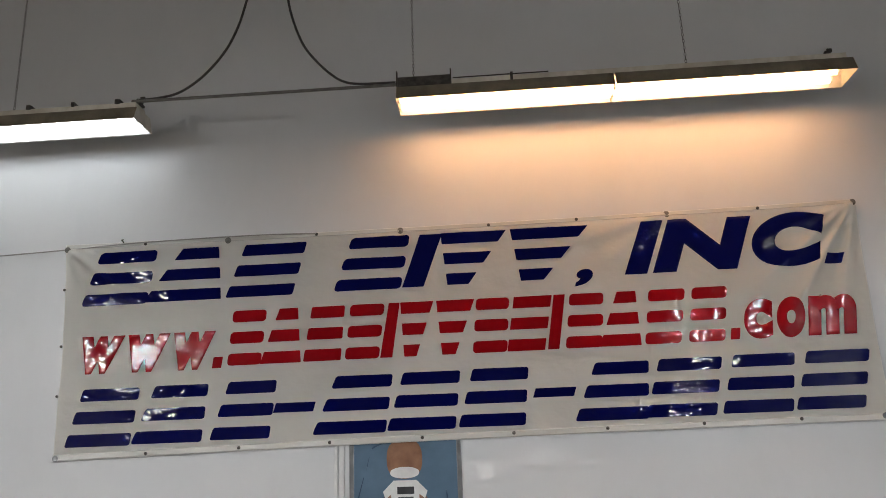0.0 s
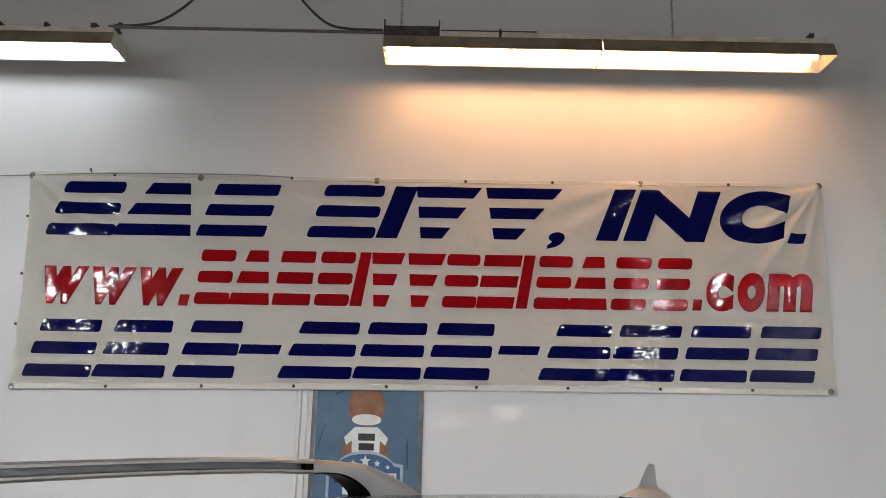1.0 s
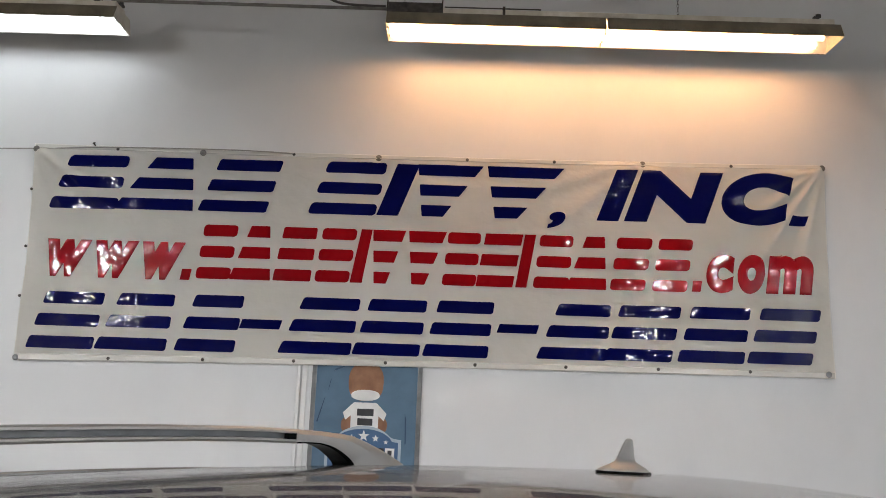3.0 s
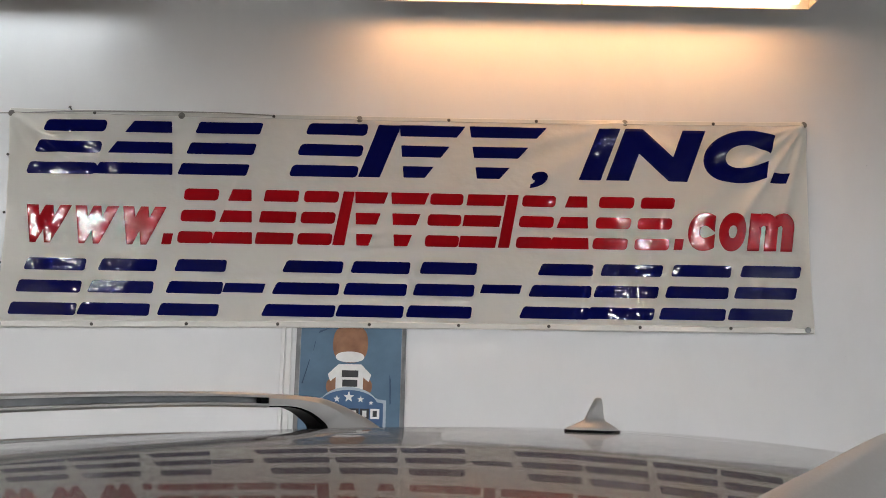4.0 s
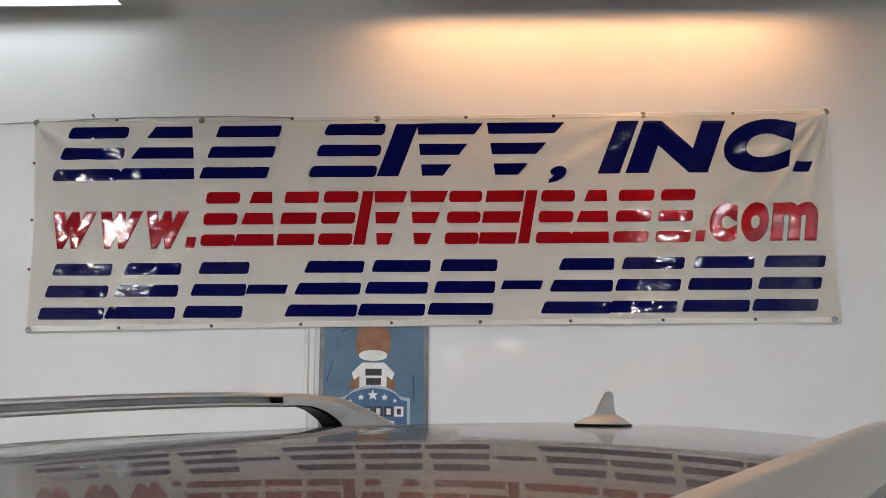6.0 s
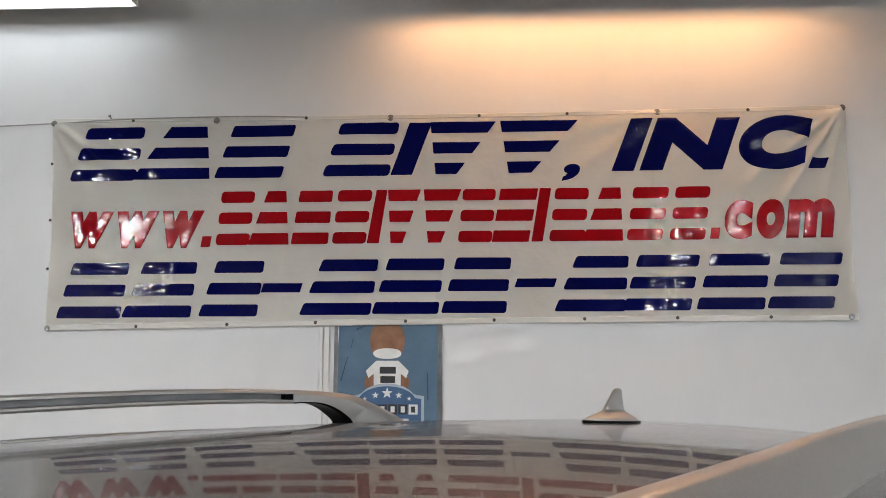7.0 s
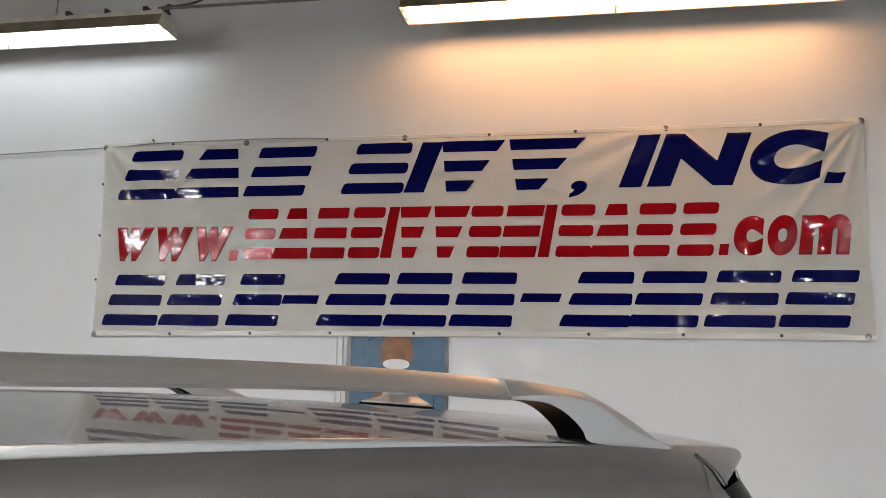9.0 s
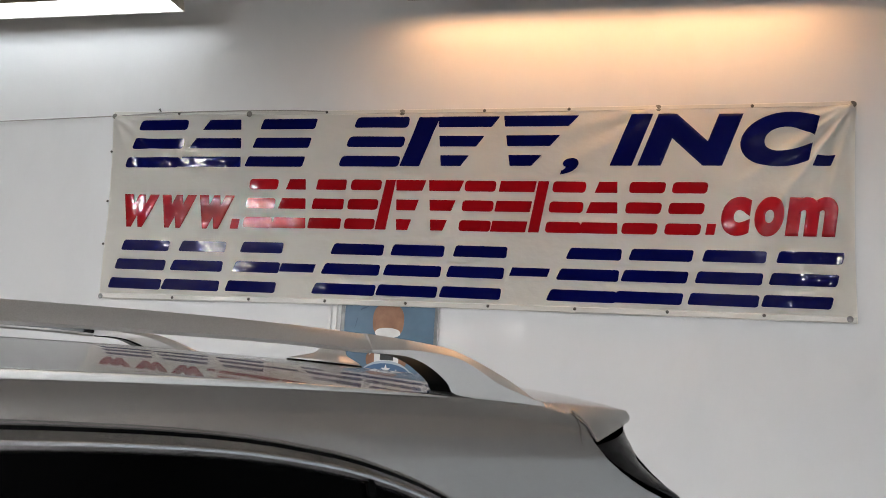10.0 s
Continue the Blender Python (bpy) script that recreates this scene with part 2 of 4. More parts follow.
def plate(bm, outline, y0, y1):
    """A flat outline of (x, z), counter-clockwise from the front, as a plate from y0 (front) to y1 (back)."""
    f = [bm.verts.new((x, y0, z)) for x, z in outline]
    b = [bm.verts.new((x, y1, z)) for x, z in outline]
    bm.faces.new(f)
    bm.faces.new(b[::-1])
    for i in range(len(f)):
        j = (i + 1) % len(f)
        bm.faces.new((f[j], f[i], b[i], b[j]))
    bmesh.ops.recalc_face_normals(bm, faces=bm.faces)
    return bm


# ---- the room ----
ROOM = (-7.0, 6.0, -7.5, WALL)


def structure(name, bm, mat, label, category):
    return tagged(part(name, bm, mat), label, category, "", "structure")


structure("floor", boxed(ROOM[0] - 0.2, ROOM[1] + 0.2, ROOM[2] - 0.2, WALL + 0.2, -0.15, 0), M_FLOOR, "sealed grey concrete workshop floor with dark stains", "floor")
structure("ceiling", boxed(ROOM[0] - 0.2, ROOM[1] + 0.2, ROOM[2] - 0.2, WALL + 0.2, CEIL, CEIL + 0.15), M_CEIL, "unseen ceiling, beige picked for reflections", "ceiling")
structure("wall_north", boxed(ROOM[0] - 0.2, ROOM[1] + 0.2, WALL, WALL + 0.2, 0, CEIL), M_WALL, "semi-gloss white painted wall with faint stains", "wall")
SPLIT = 3.60   # unseen east wall: pale grey below, beige above, picked for the car's reflections
for name, x0, x1, y0, y1 in (("wall_south", ROOM[0] - 0.2, ROOM[1] + 0.2, ROOM[2] - 0.2, ROOM[2]),
                             ("wall_west", ROOM[0] - 0.2, ROOM[0], ROOM[2], WALL), ("wall_east", ROOM[1], ROOM[1] + 0.2, ROOM[2], WALL)):
    east = name == "wall_east"
    structure(name, boxed(x0, x1, y0, y1, 0, SPLIT), M_LOWER if east else M_BROWNWALL, "unseen lower wall, pale grey picked for reflections" if east else "unseen lower wall, brown picked to cut bounce", "wall")
    structure(name + "_upper", boxed(x0, x1, y0, y1, SPLIT, CEIL), M_UPPER if east else M_BROWNWALL, "unseen upper wall, beige picked for reflections" if east else "unseen upper wall, brown picked to cut bounce", "wall")

bm = bmesh.new()
box(bm, -0.394, -0.372, WALL - 0.014, WALL, 0.0, 2.02, 0.004)
box(bm, -0.366, -0.336, WALL - 0.012, WALL, 0.0, 2.02, 0.003)
structure("trim", bm, M_TRIM, "white painted vertical cover strip on the wall", "trim")

# ---- the banner ----
B_TL, B_TR, B_BL, B_BR = (-2.040, 3.207), (2.600, 3.224), (-2.000, 1.937), (2.602, 1.996)
SHEET_Y = WALL - 0.016


def crease(x, z, px, pz, ang, reach, width, deep):
    """A fold that runs from a pinned point and fades along its length."""
    dx, dz = x - px, z - pz
    a = dx * math.cos(ang) + dz * math.sin(ang)
    b = -dx * math.sin(ang) + dz * math.cos(ang)
    if a < 0 or a > reach:
        return 0.0
    w = width * (0.6 + a / reach)
    return 1.9 * deep * math.exp(-(b / w) ** 2) * (1 - a / reach) * min(1, a / 0.05)


def relief(x, z):
    """How far the sheet stands out from its plane towards the room."""
    t = (z - 1.96) / 1.25
    d = 0.006 * math.sin(2.3 * x + 0.8 * z) * math.sin(math.pi * min(max(t, 0), 1))
    d += 0.013 * noise.noise(Vector((x * 1.1, z * 1.6, 3.1))) + 0.0055 * noise.noise(Vector((x * 4.0 + z * 2.0, z * 3.0, 7.7)))
    d += 0.0022 * noise.noise(Vector((x * 9.0 - z * 5.0, z * 6.0 + x * 2.0, 1.3)))
    for ang, reach, deep in ((-142, 0.95, 0.016), (-124, 1.1, 0.020), (-160, 0.8, 0.011), (-104, 0.9, 0.014), (-112, 0.7, -0.008), (-133, 0.7, -0.008)):
        d += crease(x, z, 2.583, 3.208, radians(ang), reach, 0.027, 0.8 * deep)
    for ang, reach, deep in ((-36, 0.75, 0.014), (-62, 0.5, 0.008), (-48, 0.5, -0.006)):
        d += crease(x, z, -2.026, 3.175, radians(ang), reach, 0.03, deep)
    for ang, reach, deep in ((-145, 0.9, 0.009), (-165, 0.9, 0.009), (-35, 0.5, 0.006), (-155, 0.7, -0.006)):
        d += crease(x, z, 1.544, 3.196, radians(ang), reach, 0.05, deep)
    for ang, reach, deep in ((-150, 0.6, 0.005), (-30, 0.6, 0.005)):
        d += crease(x, z, 0.0, 3.184, radians(ang), reach, 0.05, deep)
    d += 0.013 / (1 + math.exp((abs(x + 0.04) - 0.45) * 25)) / (1 + math.exp((z - 2.11) * 35))   # over the poster's frame
    for gx, gz in ((-0.93, 1.974), (0.099, 1.994), (1.107, 2.007), (2.132, 2.018)):
        d -= 0.003 * math.exp(-((x - gx) ** 2 + (z - gz) ** 2) / 0.02)
    return d


def on_sheet(x, z, proud=0.0):
    return Vector((x, SHEET_Y - relief(x, z) - proud, z))


def sheet_xz(s, t):
    """A place on the sheet; t runs up. The edges sag a little between the pins."""
    x = (1 - t) * ((1 - s) * B_BL[0] + s * B_BR[0]) + t * ((1 - s) * B_TL[0] + s * B_TR[0])
    z = (1 - t) * ((1 - s) * B_BL[1] + s * B_BR[1]) + t * ((1 - s) * B_TL[1] + s * B_TR[1])
    z += (1 - t) * 0.010 * math.sin(math.pi * s) - t * 0.012 * math.sin(math.pi * s)
    x += 0.012 * math.sin(math.pi * t) * (1 - 2 * s)
    return x, z


banner = thing("wall_banner", "long creased cream vinyl banner with blue and red print pinned flat", "banner")

bm = bmesh.new()
NX, NZ = 420, 120
grid = [[bm.verts.new(on_sheet(*sheet_xz(i / NX, j / NZ))) for j in range(NZ + 1)] for i in range(NX + 1)]
for i in range(NX):
    for j in range(NZ):
        bm.faces.new((grid[i][j], grid[i + 1][j], grid[i + 1][j + 1], grid[i][j + 1]))
bmesh.ops.solidify(bm, geom=bm.faces[:], thickness=-0.0008)
bmesh.ops.recalc_face_normals(bm, faces=bm.faces)
part("sheet", bm, M_SHEET, banner, "creased cream white vinyl sheet", True)


def hem(name, ends, across, n=200):
    """A folded strip along one edge, in sheet coordinates."""
    bm = bmesh.new()
    (s0, t0), (s1, t1) = ends
    rows = []
    for i in range(n + 1):
        k = i / n
        s, t = s0 + (s1 - s0) * k, t0 + (t1 - t0) * k
        row = []
        for a, proud in ((0.0, 0.0005), (0.06, 0.0030), (0.94, 0.0030), (1.0, 0.0005)):
            x, z = sheet_xz(s + across[0] * a, t + across[1] * a)
            row.append(bm.verts.new(on_sheet(x, z, proud + 0.0006 * math.sin(40 * k + 3 * a))))
        rows.append(row)
    for a, b in zip(rows, rows[1:]):
        for j in range(3):
            bm.faces.new((a[j], b[j], b[j + 1], a[j + 1]))
    bmesh.ops.recalc_face_normals(bm, faces=bm.faces)
    part(name, bm, M_HEM, banner, "", True)


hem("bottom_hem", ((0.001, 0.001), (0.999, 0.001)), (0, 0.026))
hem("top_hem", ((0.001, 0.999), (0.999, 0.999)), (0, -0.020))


def grommet(x, z, r=0.014, head=True, mat=M_STEEL, name="grommet"):
    bm = bmesh.new()
    p = on_sheet(x, z, 0.004)
    m = Matrix.Translation(p) @ Matrix.Rotation(radians(90), 4, "X")
    n = 14
    prof = [(r, -0.003), (r, 0.0005), (r * 0.8, 0.0022), (r * 0.55, 0.0005)]
    if head:
        prof += [(r * 0.5, 0.002), (r * 0.3, 0.0035), (0.0005, 0.004)]
    rings = [[bm.verts.new(m @ Vector((a * math.cos(2 * math.pi * i / n), a * math.sin(2 * math.pi * i / n), h))) for i in range(n)] for a, h in prof]
    for a, b in zip(rings, rings[1:]):
        for i in range(n):
            bm.faces.new((a[i], a[(i + 1) % n], b[(i + 1) % n], b[i]))
    bm.faces.new(rings[-1])
    bmesh.ops.recalc_face_normals(bm, faces=bm.faces)
    return part(name, bm, mat, banner, "", True)


for x, z in ((-2.026, 3.175), (-1.035, 3.181), (0.0, 3.184), (1.544, 3.196), (2.583, 3.205)):
    grommet(x, z, 0.019, True, M_CONDUIT, "pin")
for x, z in ((-1.54, 3.186), (-0.50, 3.19), (0.52, 3.19), (1.03, 3.196), (2.06, 3.203),
             (-1.46, 1.963), (-0.93, 1.976), (-0.415, 1.986), (0.099, 1.994), (0.60, 2.001), (1.107, 2.007), (1.62, 2.013), (2.132, 2.018)):
    grommet(x, z, 0.0095, True, M_DARKSTEEL, "screw")
for z in (2.93, 2.59, 2.30):
    grommet(-2.035 + (3.2 - z) * 0.028, z, 0.008, True, M_DARKSTEEL, "screw")
for x, z in ((-1.986, 1.952), (2.563, 2.018)):
    grommet(x, z, 0.017, False, M_ALU, "grommet")


def lay(name, bm, mat, label=""):
    """Cuts a flat figure of x, z finely, lays it on the sheet and gives it a thin edge."""
    for axis, step in ((0, 0.02), (2, 0.02)):
        lo = min(v.co[axis] for v in bm.verts)
        hi = max(v.co[axis] for v in bm.verts)
        k = math.floor(lo / step) + 1
        while k * step < hi:
            co, no = Vector((0, 0, 0)), Vector((0, 0, 0))
            co[axis], no[axis] = k * step, 1
            bmesh.ops.bisect_plane(bm, geom=bm.verts[:] + bm.edges[:] + bm.faces[:], plane_co=co, plane_no=no)
            k += 1
    bmesh.ops.triangulate(bm, faces=[f for f in bm.faces if len(f.verts) > 4])
    rim = [e for e in bm.edges if len(e.link_faces) == 1]
    r = bmesh.ops.extrude_edge_only(bm, edges=rim)
    low = {v for v in r["geom"] if isinstance(v, bmesh.types.BMVert)}
    for v in bm.verts:
        v.co = on_sheet(v.co.x, v.co.z, 0.0002 if v in low else 0.0026)
    bmesh.ops.recalc_face_normals(bm, faces=bm.faces)
    ob = part(name, bm, mat, banner, label, False)
    return ob


def skewed(x0, x1, X0, X1, z0, z1, r, n=4, inset=0.0):
    """A quadrilateral (bottom x0..x1, top X0..X1) with rounded corners."""
    h = z1 - z0

    def at(a, b):
        lo, up = x0 + (x1 - x0) * a, X0 + (X1 - X0) * a
        return lo + (up - lo) * b, z0 + h * b
    w = (x1 - x0 + X1 - X0) / 2
    ia, ib = inset / w, inset / h
    ra, rb = min(r / w, 0.5 - ia - 0.01), min(r / h, 0.5 - ib - 0.01)
    pts = []
    for ca, cb, a0 in ((1 - ia - ra, 1 - ib - rb, 0), (ia + ra, 1 - ib - rb, 90), (ia + ra, ib + rb, 180), (1 - ia - ra, ib + rb, 270)):
        for i in range(n + 1):
            a = radians(a0 + 90 * i / n)
            pts.append(at(ca + ra * math.cos(a), cb + rb * math.sin(a)))
    return pts


def block(x0, x1, X0, X1, z0, z1, mat, r=0.008, name="block"):
    """A plain slanted block."""
    bm = bmesh.new()
    bm.faces.new([bm.verts.new((x, 0, z)) for x, z in skewed(x0, x1, X0, X1, z0, z1, r)])
    return lay(name, bm, mat)


def glyph(char, x0, x1, z0, z1, mat, slant, bold):
    """One character of the built-in font, stretched into a box and leaned over."""
    cu = bpy.data.curves.new("letter", "FONT")
    cu.body, cu.size, cu.offset, cu.resolution_u, cu.fill_mode = char, 1.0, bold, 14, "FRONT"
    ob = bpy.data.objects.new("letter", cu)
    scene.collection.objects.link(ob)
    bpy.context.view_layer.update()
    me = bpy.data.meshes.new_from_object(ob.evaluated_get(bpy.context.evaluated_depsgraph_get()))
    bpy.data.objects.remove(ob)
    bm = bmesh.new()
    bm.from_mesh(me)
    bpy.data.meshes.remove(me)
    bmesh.ops.remove_doubles(bm, verts=bm.verts, dist=1e-4)
    xs, ys = [v.co.x for v in bm.verts], [v.co.y for v in bm.verts]
    lean = slant * (z1 - z0)
    for v in bm.verts:
        a, b = (v.co.x - min(xs)) / (max(xs) - min(xs)), (v.co.y - min(ys)) / (max(ys) - min(ys))
        v.co = Vector((x0 + a * (x1 - x0 - lean) + b * lean, 0, z0 + b * (z1 - z0)))
    return lay("letter", bm, mat)


def bars(x0, x1, X0, X1, z0, z1, mat, r=0.012, cuts=((0.0, 0.215), (0.3925, 0.6075), (0.785, 1.0))):
    """A stack of plain slanted bars that fills one place of a line."""
    for b0, b1 in cuts:
        q = lambda lo, up, b: lo + (up - lo) * b
        block(q(x0, X0, b0), q(x1, X1, b0), q(x0, X0, b1), q(x1, X1, b1), q(z0, z1, b0), q(z0, z1, b1), mat, r, "bar")


# first line: a trade name as plain slanted bars, then the readable ending
for x0, x1, X0, X1, z0, z1, r in (
        (-1.917, -1.515, -1.814, -1.461, 2.822, 3.145, 0.022),
        (-1.539, -1.066, -1.308, -1.090, 2.828, 3.145, 0.004),
        (-1.039, -0.641, -0.928, -0.557, 2.832, 3.148, 0.012),
        (-0.398, -0.005, -0.288, 0.056, 2.836, 3.154, 0.022)):
    bars(x0, x1, X0, X1, z0, z1, M_BLUE, r)
block(0.003, 0.128, 0.115, 0.245, 2.841, 3.152, M_BLUE, 0.004, "bar")
bars(0.266, 0.388, 0.235, 0.618, 2.843, 3.154, M_BLUE, 0.004)
bars(0.689, 0.819, 0.641, 1.091, 2.847, 3.157, M_BLUE, 0.004)
glyph(",", 0.985, 1.108, 2.797, 2.896, M_BLUE, 0.3, 0.03)
block(1.276, 1.402, 1.394, 1.517, 2.852, 3.158, M_BLUE, 0.003, "letter")
glyph("N", 1.434, 2.014, 2.854, 3.160, M_BLUE, 0.37, 0.06)
glyph("C", 1.962, 2.425, 2.852, 3.168, M_BLUE, 0.25, 0.075)
block(2.375, 2.470, 2.398, 2.493, 2.857, 2.917, M_BLUE, 0.003, "letter")

# second line
for x0, x1 in ((-1.919, -1.646), (-1.640, -1.370), (-1.365, -1.098)):
    glyph("w", x0 - 0.008, x1 + 0.012, 2.420, 2.640, M_RED, 0.16, 0.065)
block(-1.105, -1.050, -1.095, -1.040, 2.424, 2.488, M_RED, 0.003, "letter")
for x0, x1, X0, X1, r in (
        (-1.016, -0.817, -0.986, -0.788, 0.020), (-0.823, -0.585, -0.712, -0.605, 0.004), (-0.572, -0.355, -0.522, -0.329, 0.010),
        (-0.332, -0.136, -0.296, -0.098, 0.020), (-0.129, -0.060, -0.075, -0.012, 0.003), (0.008, 0.077, -0.009, 0.182, 0.004),
        (0.223, 0.298, 0.198, 0.417, 0.004), (0.395, 0.589, 0.427, 0.616, 0.020), (0.589, 0.799, 0.642, 0.857, 0.004),
        (0.815, 0.879, 0.867, 0.931, 0.003), (0.914, 1.119, 0.957, 1.148, 0.020), (1.103, 1.333, 1.222, 1.325, 0.004),
        (1.352, 1.549, 1.399, 1.601, 0.020), (1.591, 1.787, 1.639, 1.831, 0.020)):
    z0, z1 = 2.4345 + 0.0072 * (x0 + 1.0), 2.751 + 0.0025 * (x0 + 1.0)
    if X1 - X0 < 0.08:
        block(x0, x1, X0, X1, z0, z1, M_RED, r, "bar")
    else:
        bars(x0, x1, X0, X1, z0, z1, M_RED, r)
block(1.816, 1.865, 1.826, 1.875, 2.457, 2.520, M_RED, 0.003, "letter")
for ch, x0, x1, z0, z1 in (("c", 1.888, 2.065, 2.455, 2.677), ("o", 2.064, 2.239, 2.455, 2.679), ("m", 2.234, 2.513, 2.460, 2.684)):
    glyph(ch, x0, x1 + 0.004, z0, z1, M_RED, 0.12, 0.058)

# third line: a number shown as plain bars, three to a place
for x0, x1, X0, X1 in ((-1.941, -1.559, -1.855, -1.521), (-1.552, -1.146, -1.430, -1.118), (-1.100, -0.760, -1.000, -0.721),
                       (-0.515, -0.103, -0.380, -0.059), (-0.096, 0.283, 0.0, 0.321), (0.299, 0.667, 0.39, 0.701),
                       (0.937, 1.332, 1.07, 1.363), (1.317, 1.693, 1.42, 1.759), (1.725, 2.099, 1.82, 2.145), (2.114, 2.470, 2.21, 2.542)):
    z0, z1 = 2.010 + 0.0135 * (x0 + 1.94), 2.333 + 0.0106 * (x0 + 1.94)
    bars(x0, x1, X0, X1, z0, z1, M_BLUE, 0.014)
block(-0.741, -0.512, -0.724, -0.497, 2.159, 2.212, M_BLUE, 0.003, "bar")
block(0.716, 0.940, 0.733, 0.956, 2.186, 2.236, M_BLUE, 0.003, "bar")

# ---- cord over the banner ----
cord = bmesh.new()
sweep(cord, spline([(-7.0, WALL - 0.03, 3.05), (-4.6, WALL - 0.012, 3.10), (-2.23, WALL - 0.012, 3.172), (-1.685, WALL - 0.034, 3.190), (-1.219, WALL - 0.040, 3.197), (-0.80, WALL - 0.040, 3.198), (-0.501, WALL - 0.034, 3.191)], 10), circle(0.0038, 6))
tagged(part("cord", cord, M_CORD, None, "", True), "thin grey cord strung along the wall above the banner", "cord")
nail = bmesh.new()
rod(nail, (-1.676, WALL, 3.188), (-1.682, WALL - 0.035, 3.214), 0.004, 8)
rod(nail, (-1.682, WALL - 0.035, 3.214), (-1.6825, WALL - 0.037, 3.2155), 0.009, 10)
tagged(part("nail", nail, M_DARKSTEEL), "dark steel nail in the wall holding a cord", "nail")

# ---- framed poster ----
PX0, PX1, PZ0, PZ1 = -0.308, 0.308, 1.10, 2.03
poster = thing("framed_poster", "blue printed poster in a slim aluminium frame on the wall", "poster")
part("backing", boxed(PX0 + 0.01, PX1 - 0.01, WALL - 0.010, WALL, PZ0 + 0.01, PZ1 - 0.01), M_POSTER, poster, "blue printed sheet")
for x0, x1, z0, z1 in ((PX0, PX0 + 0.026, PZ0, PZ1), (PX1 - 0.026, PX1, PZ0, PZ1), (PX0 + 0.026, PX1 - 0.026, PZ0, PZ0 + 0.026), (PX0 + 0.026, PX1 - 0.026, PZ1 - 0.026, PZ1)):
    part("frame_bar", boxed(x0, x1, WALL - 0.014, WALL, z0, z1, 0.004), M_ALU, poster)
PY = WALL - 0.010


def print_on(name, outline, mat, lift, label=""):
    return part(name, plate(bmesh.new(), outline, PY - lift, PY - lift + 0.0008), mat, poster, label)


def oval(cx, cz, a, b, n=28, p=2.4):
    out = []
    for i in range(n):
        t = 2 * math.pi * i / n
        c, s = math.cos(t), math.sin(t)
        out.append((cx + a * math.copysign(abs(c) ** (2 / p), c), cz + b * math.copysign(abs(s) ** (2 / p), s)))
    return out


print_on("patch", oval(-0.004, 1.885, 0.098, 0.105, p=2.6), M_BROWN, 0.0012, "plain brown patch")
print_on("patch", oval(-0.004, 1.812, 0.080, 0.030, p=2.2), M_WHITEPRINT, 0.0024, "small pale patch")
print_on("patch", oval(-0.004, 1.650, 0.128, 0.062, p=2.6), M_BROWN, 0.0012, "plain brown patch")
print_on("patch", [(-0.078, 1.58), (0.072, 1.58), (0.074, 1.70), (0.104, 1.675), (0.118, 1.715), (0.060, 1.772), (-0.066, 1.772), (-0.124, 1.715), (-0.110, 1.675), (-0.080, 1.70)], M_WHITEPRINT, 0.0024, "plain white patch")
print_on("bar", [(-0.046, 1.700), (0.046, 1.700), (0.046, 1.738), (-0.046, 1.738)], M_BLACKPRINT, 0.0036)
print_on("bar", [(-0.042, 1.648), (0.042, 1.648), (0.042, 1.686), (-0.042, 1.686)], M_BLACKPRINT, 0.0036)


def shield(grow):
    g = grow
    pts = [(-0.195 - g, 1.36 - g), (0.190 + g, 1.36 - g), (0.190 + g, 1.560 + g), (0.155 + g * 0.5, 1.566 + g)]
    for i in range(13):
        t = math.pi * (0.15 + 0.70 * i / 12)
        pts.append((-0.002 + 0.155 * math.cos(t) * 1.05, 1.545 + (0.085 + g) * math.sin(t)))
    pts += [(-0.160 - g * 0.5, 1.566 + g), (-0.195 - g, 1.560 + g)]
    return pts


print_on("badge_border", shield(0.016), M_GREYPRINT, 0.0048, "pale border")
print_on("badge", shield(0.0), M_BADGE, 0.0060, "blue badge field")


def star(cx, cz, r):
    out = []
    for i in range(10):
        a = math.pi / 2 + i * math.pi / 5
        k = r if i % 2 == 0 else r * 0.42
        out.append((cx + k * math.cos(a), cz + k * math.sin(a)))
    return out


for cx, cz, r in ((-0.128, 1.560, 0.014), (-0.068, 1.580, 0.020), (-0.002, 1.592, 0.032), (0.064, 1.580, 0.020), (0.122, 1.562, 0.014)):
    print_on("star", star(cx, cz, r), M_WHITEPRINT, 0.0072)
for i in range(6):
    x = -0.168 + i * 0.0575
    print_on("square", [(x, 1.475), (x + 0.051, 1.475), (x + 0.051, 1.530), (x, 1.530)], M_WHITEPRINT if i == 5 else M_BLACKPRINT, 0.0072)
    print_on("bar", [(x + 0.014, 1.486), (x + 0.037, 1.486), (x + 0.037, 1.519), (x + 0.014, 1.519)], M_BLACKPRINT if i == 5 else M_WHITEPRINT, 0.0084)
print_on("bar", [(-0.12, 1.415), (0.12, 1.415), (0.12, 1.452), (-0.12, 1.452)], M_WHITEPRINT, 0.0072)
for pts in ([(-0.270, 1.66), (-0.262, 1.66), (-0.225, 1.80), (-0.232, 1.79)], [(-0.215, 1.83), (-0.208, 1.85), (-0.195, 1.905), (-0.203, 1.89)],
            [(0.225, 1.55), (0.231, 1.56), (0.228, 1.69), (0.219, 1.72)], [(-0.185, 1.94), (-0.13, 1.965), (-0.125, 1.972), (-0.178, 1.955)]):
    print_on("brush_stroke", pts, M_POSTERDARK, 0.0012)

# ---- fluorescent fixtures ----
FIX_L = 2.44


def reflector_section(rim):
    outer = [(-0.118, rim), (-0.085, 0.085), (0.085, 0.085), (0.118, rim)]
    inner = [(0.114, rim + 0.001), (0.081, 0.080), (-0.081, 0.080), (-0.114, rim + 0.001)]
    return outer, inner


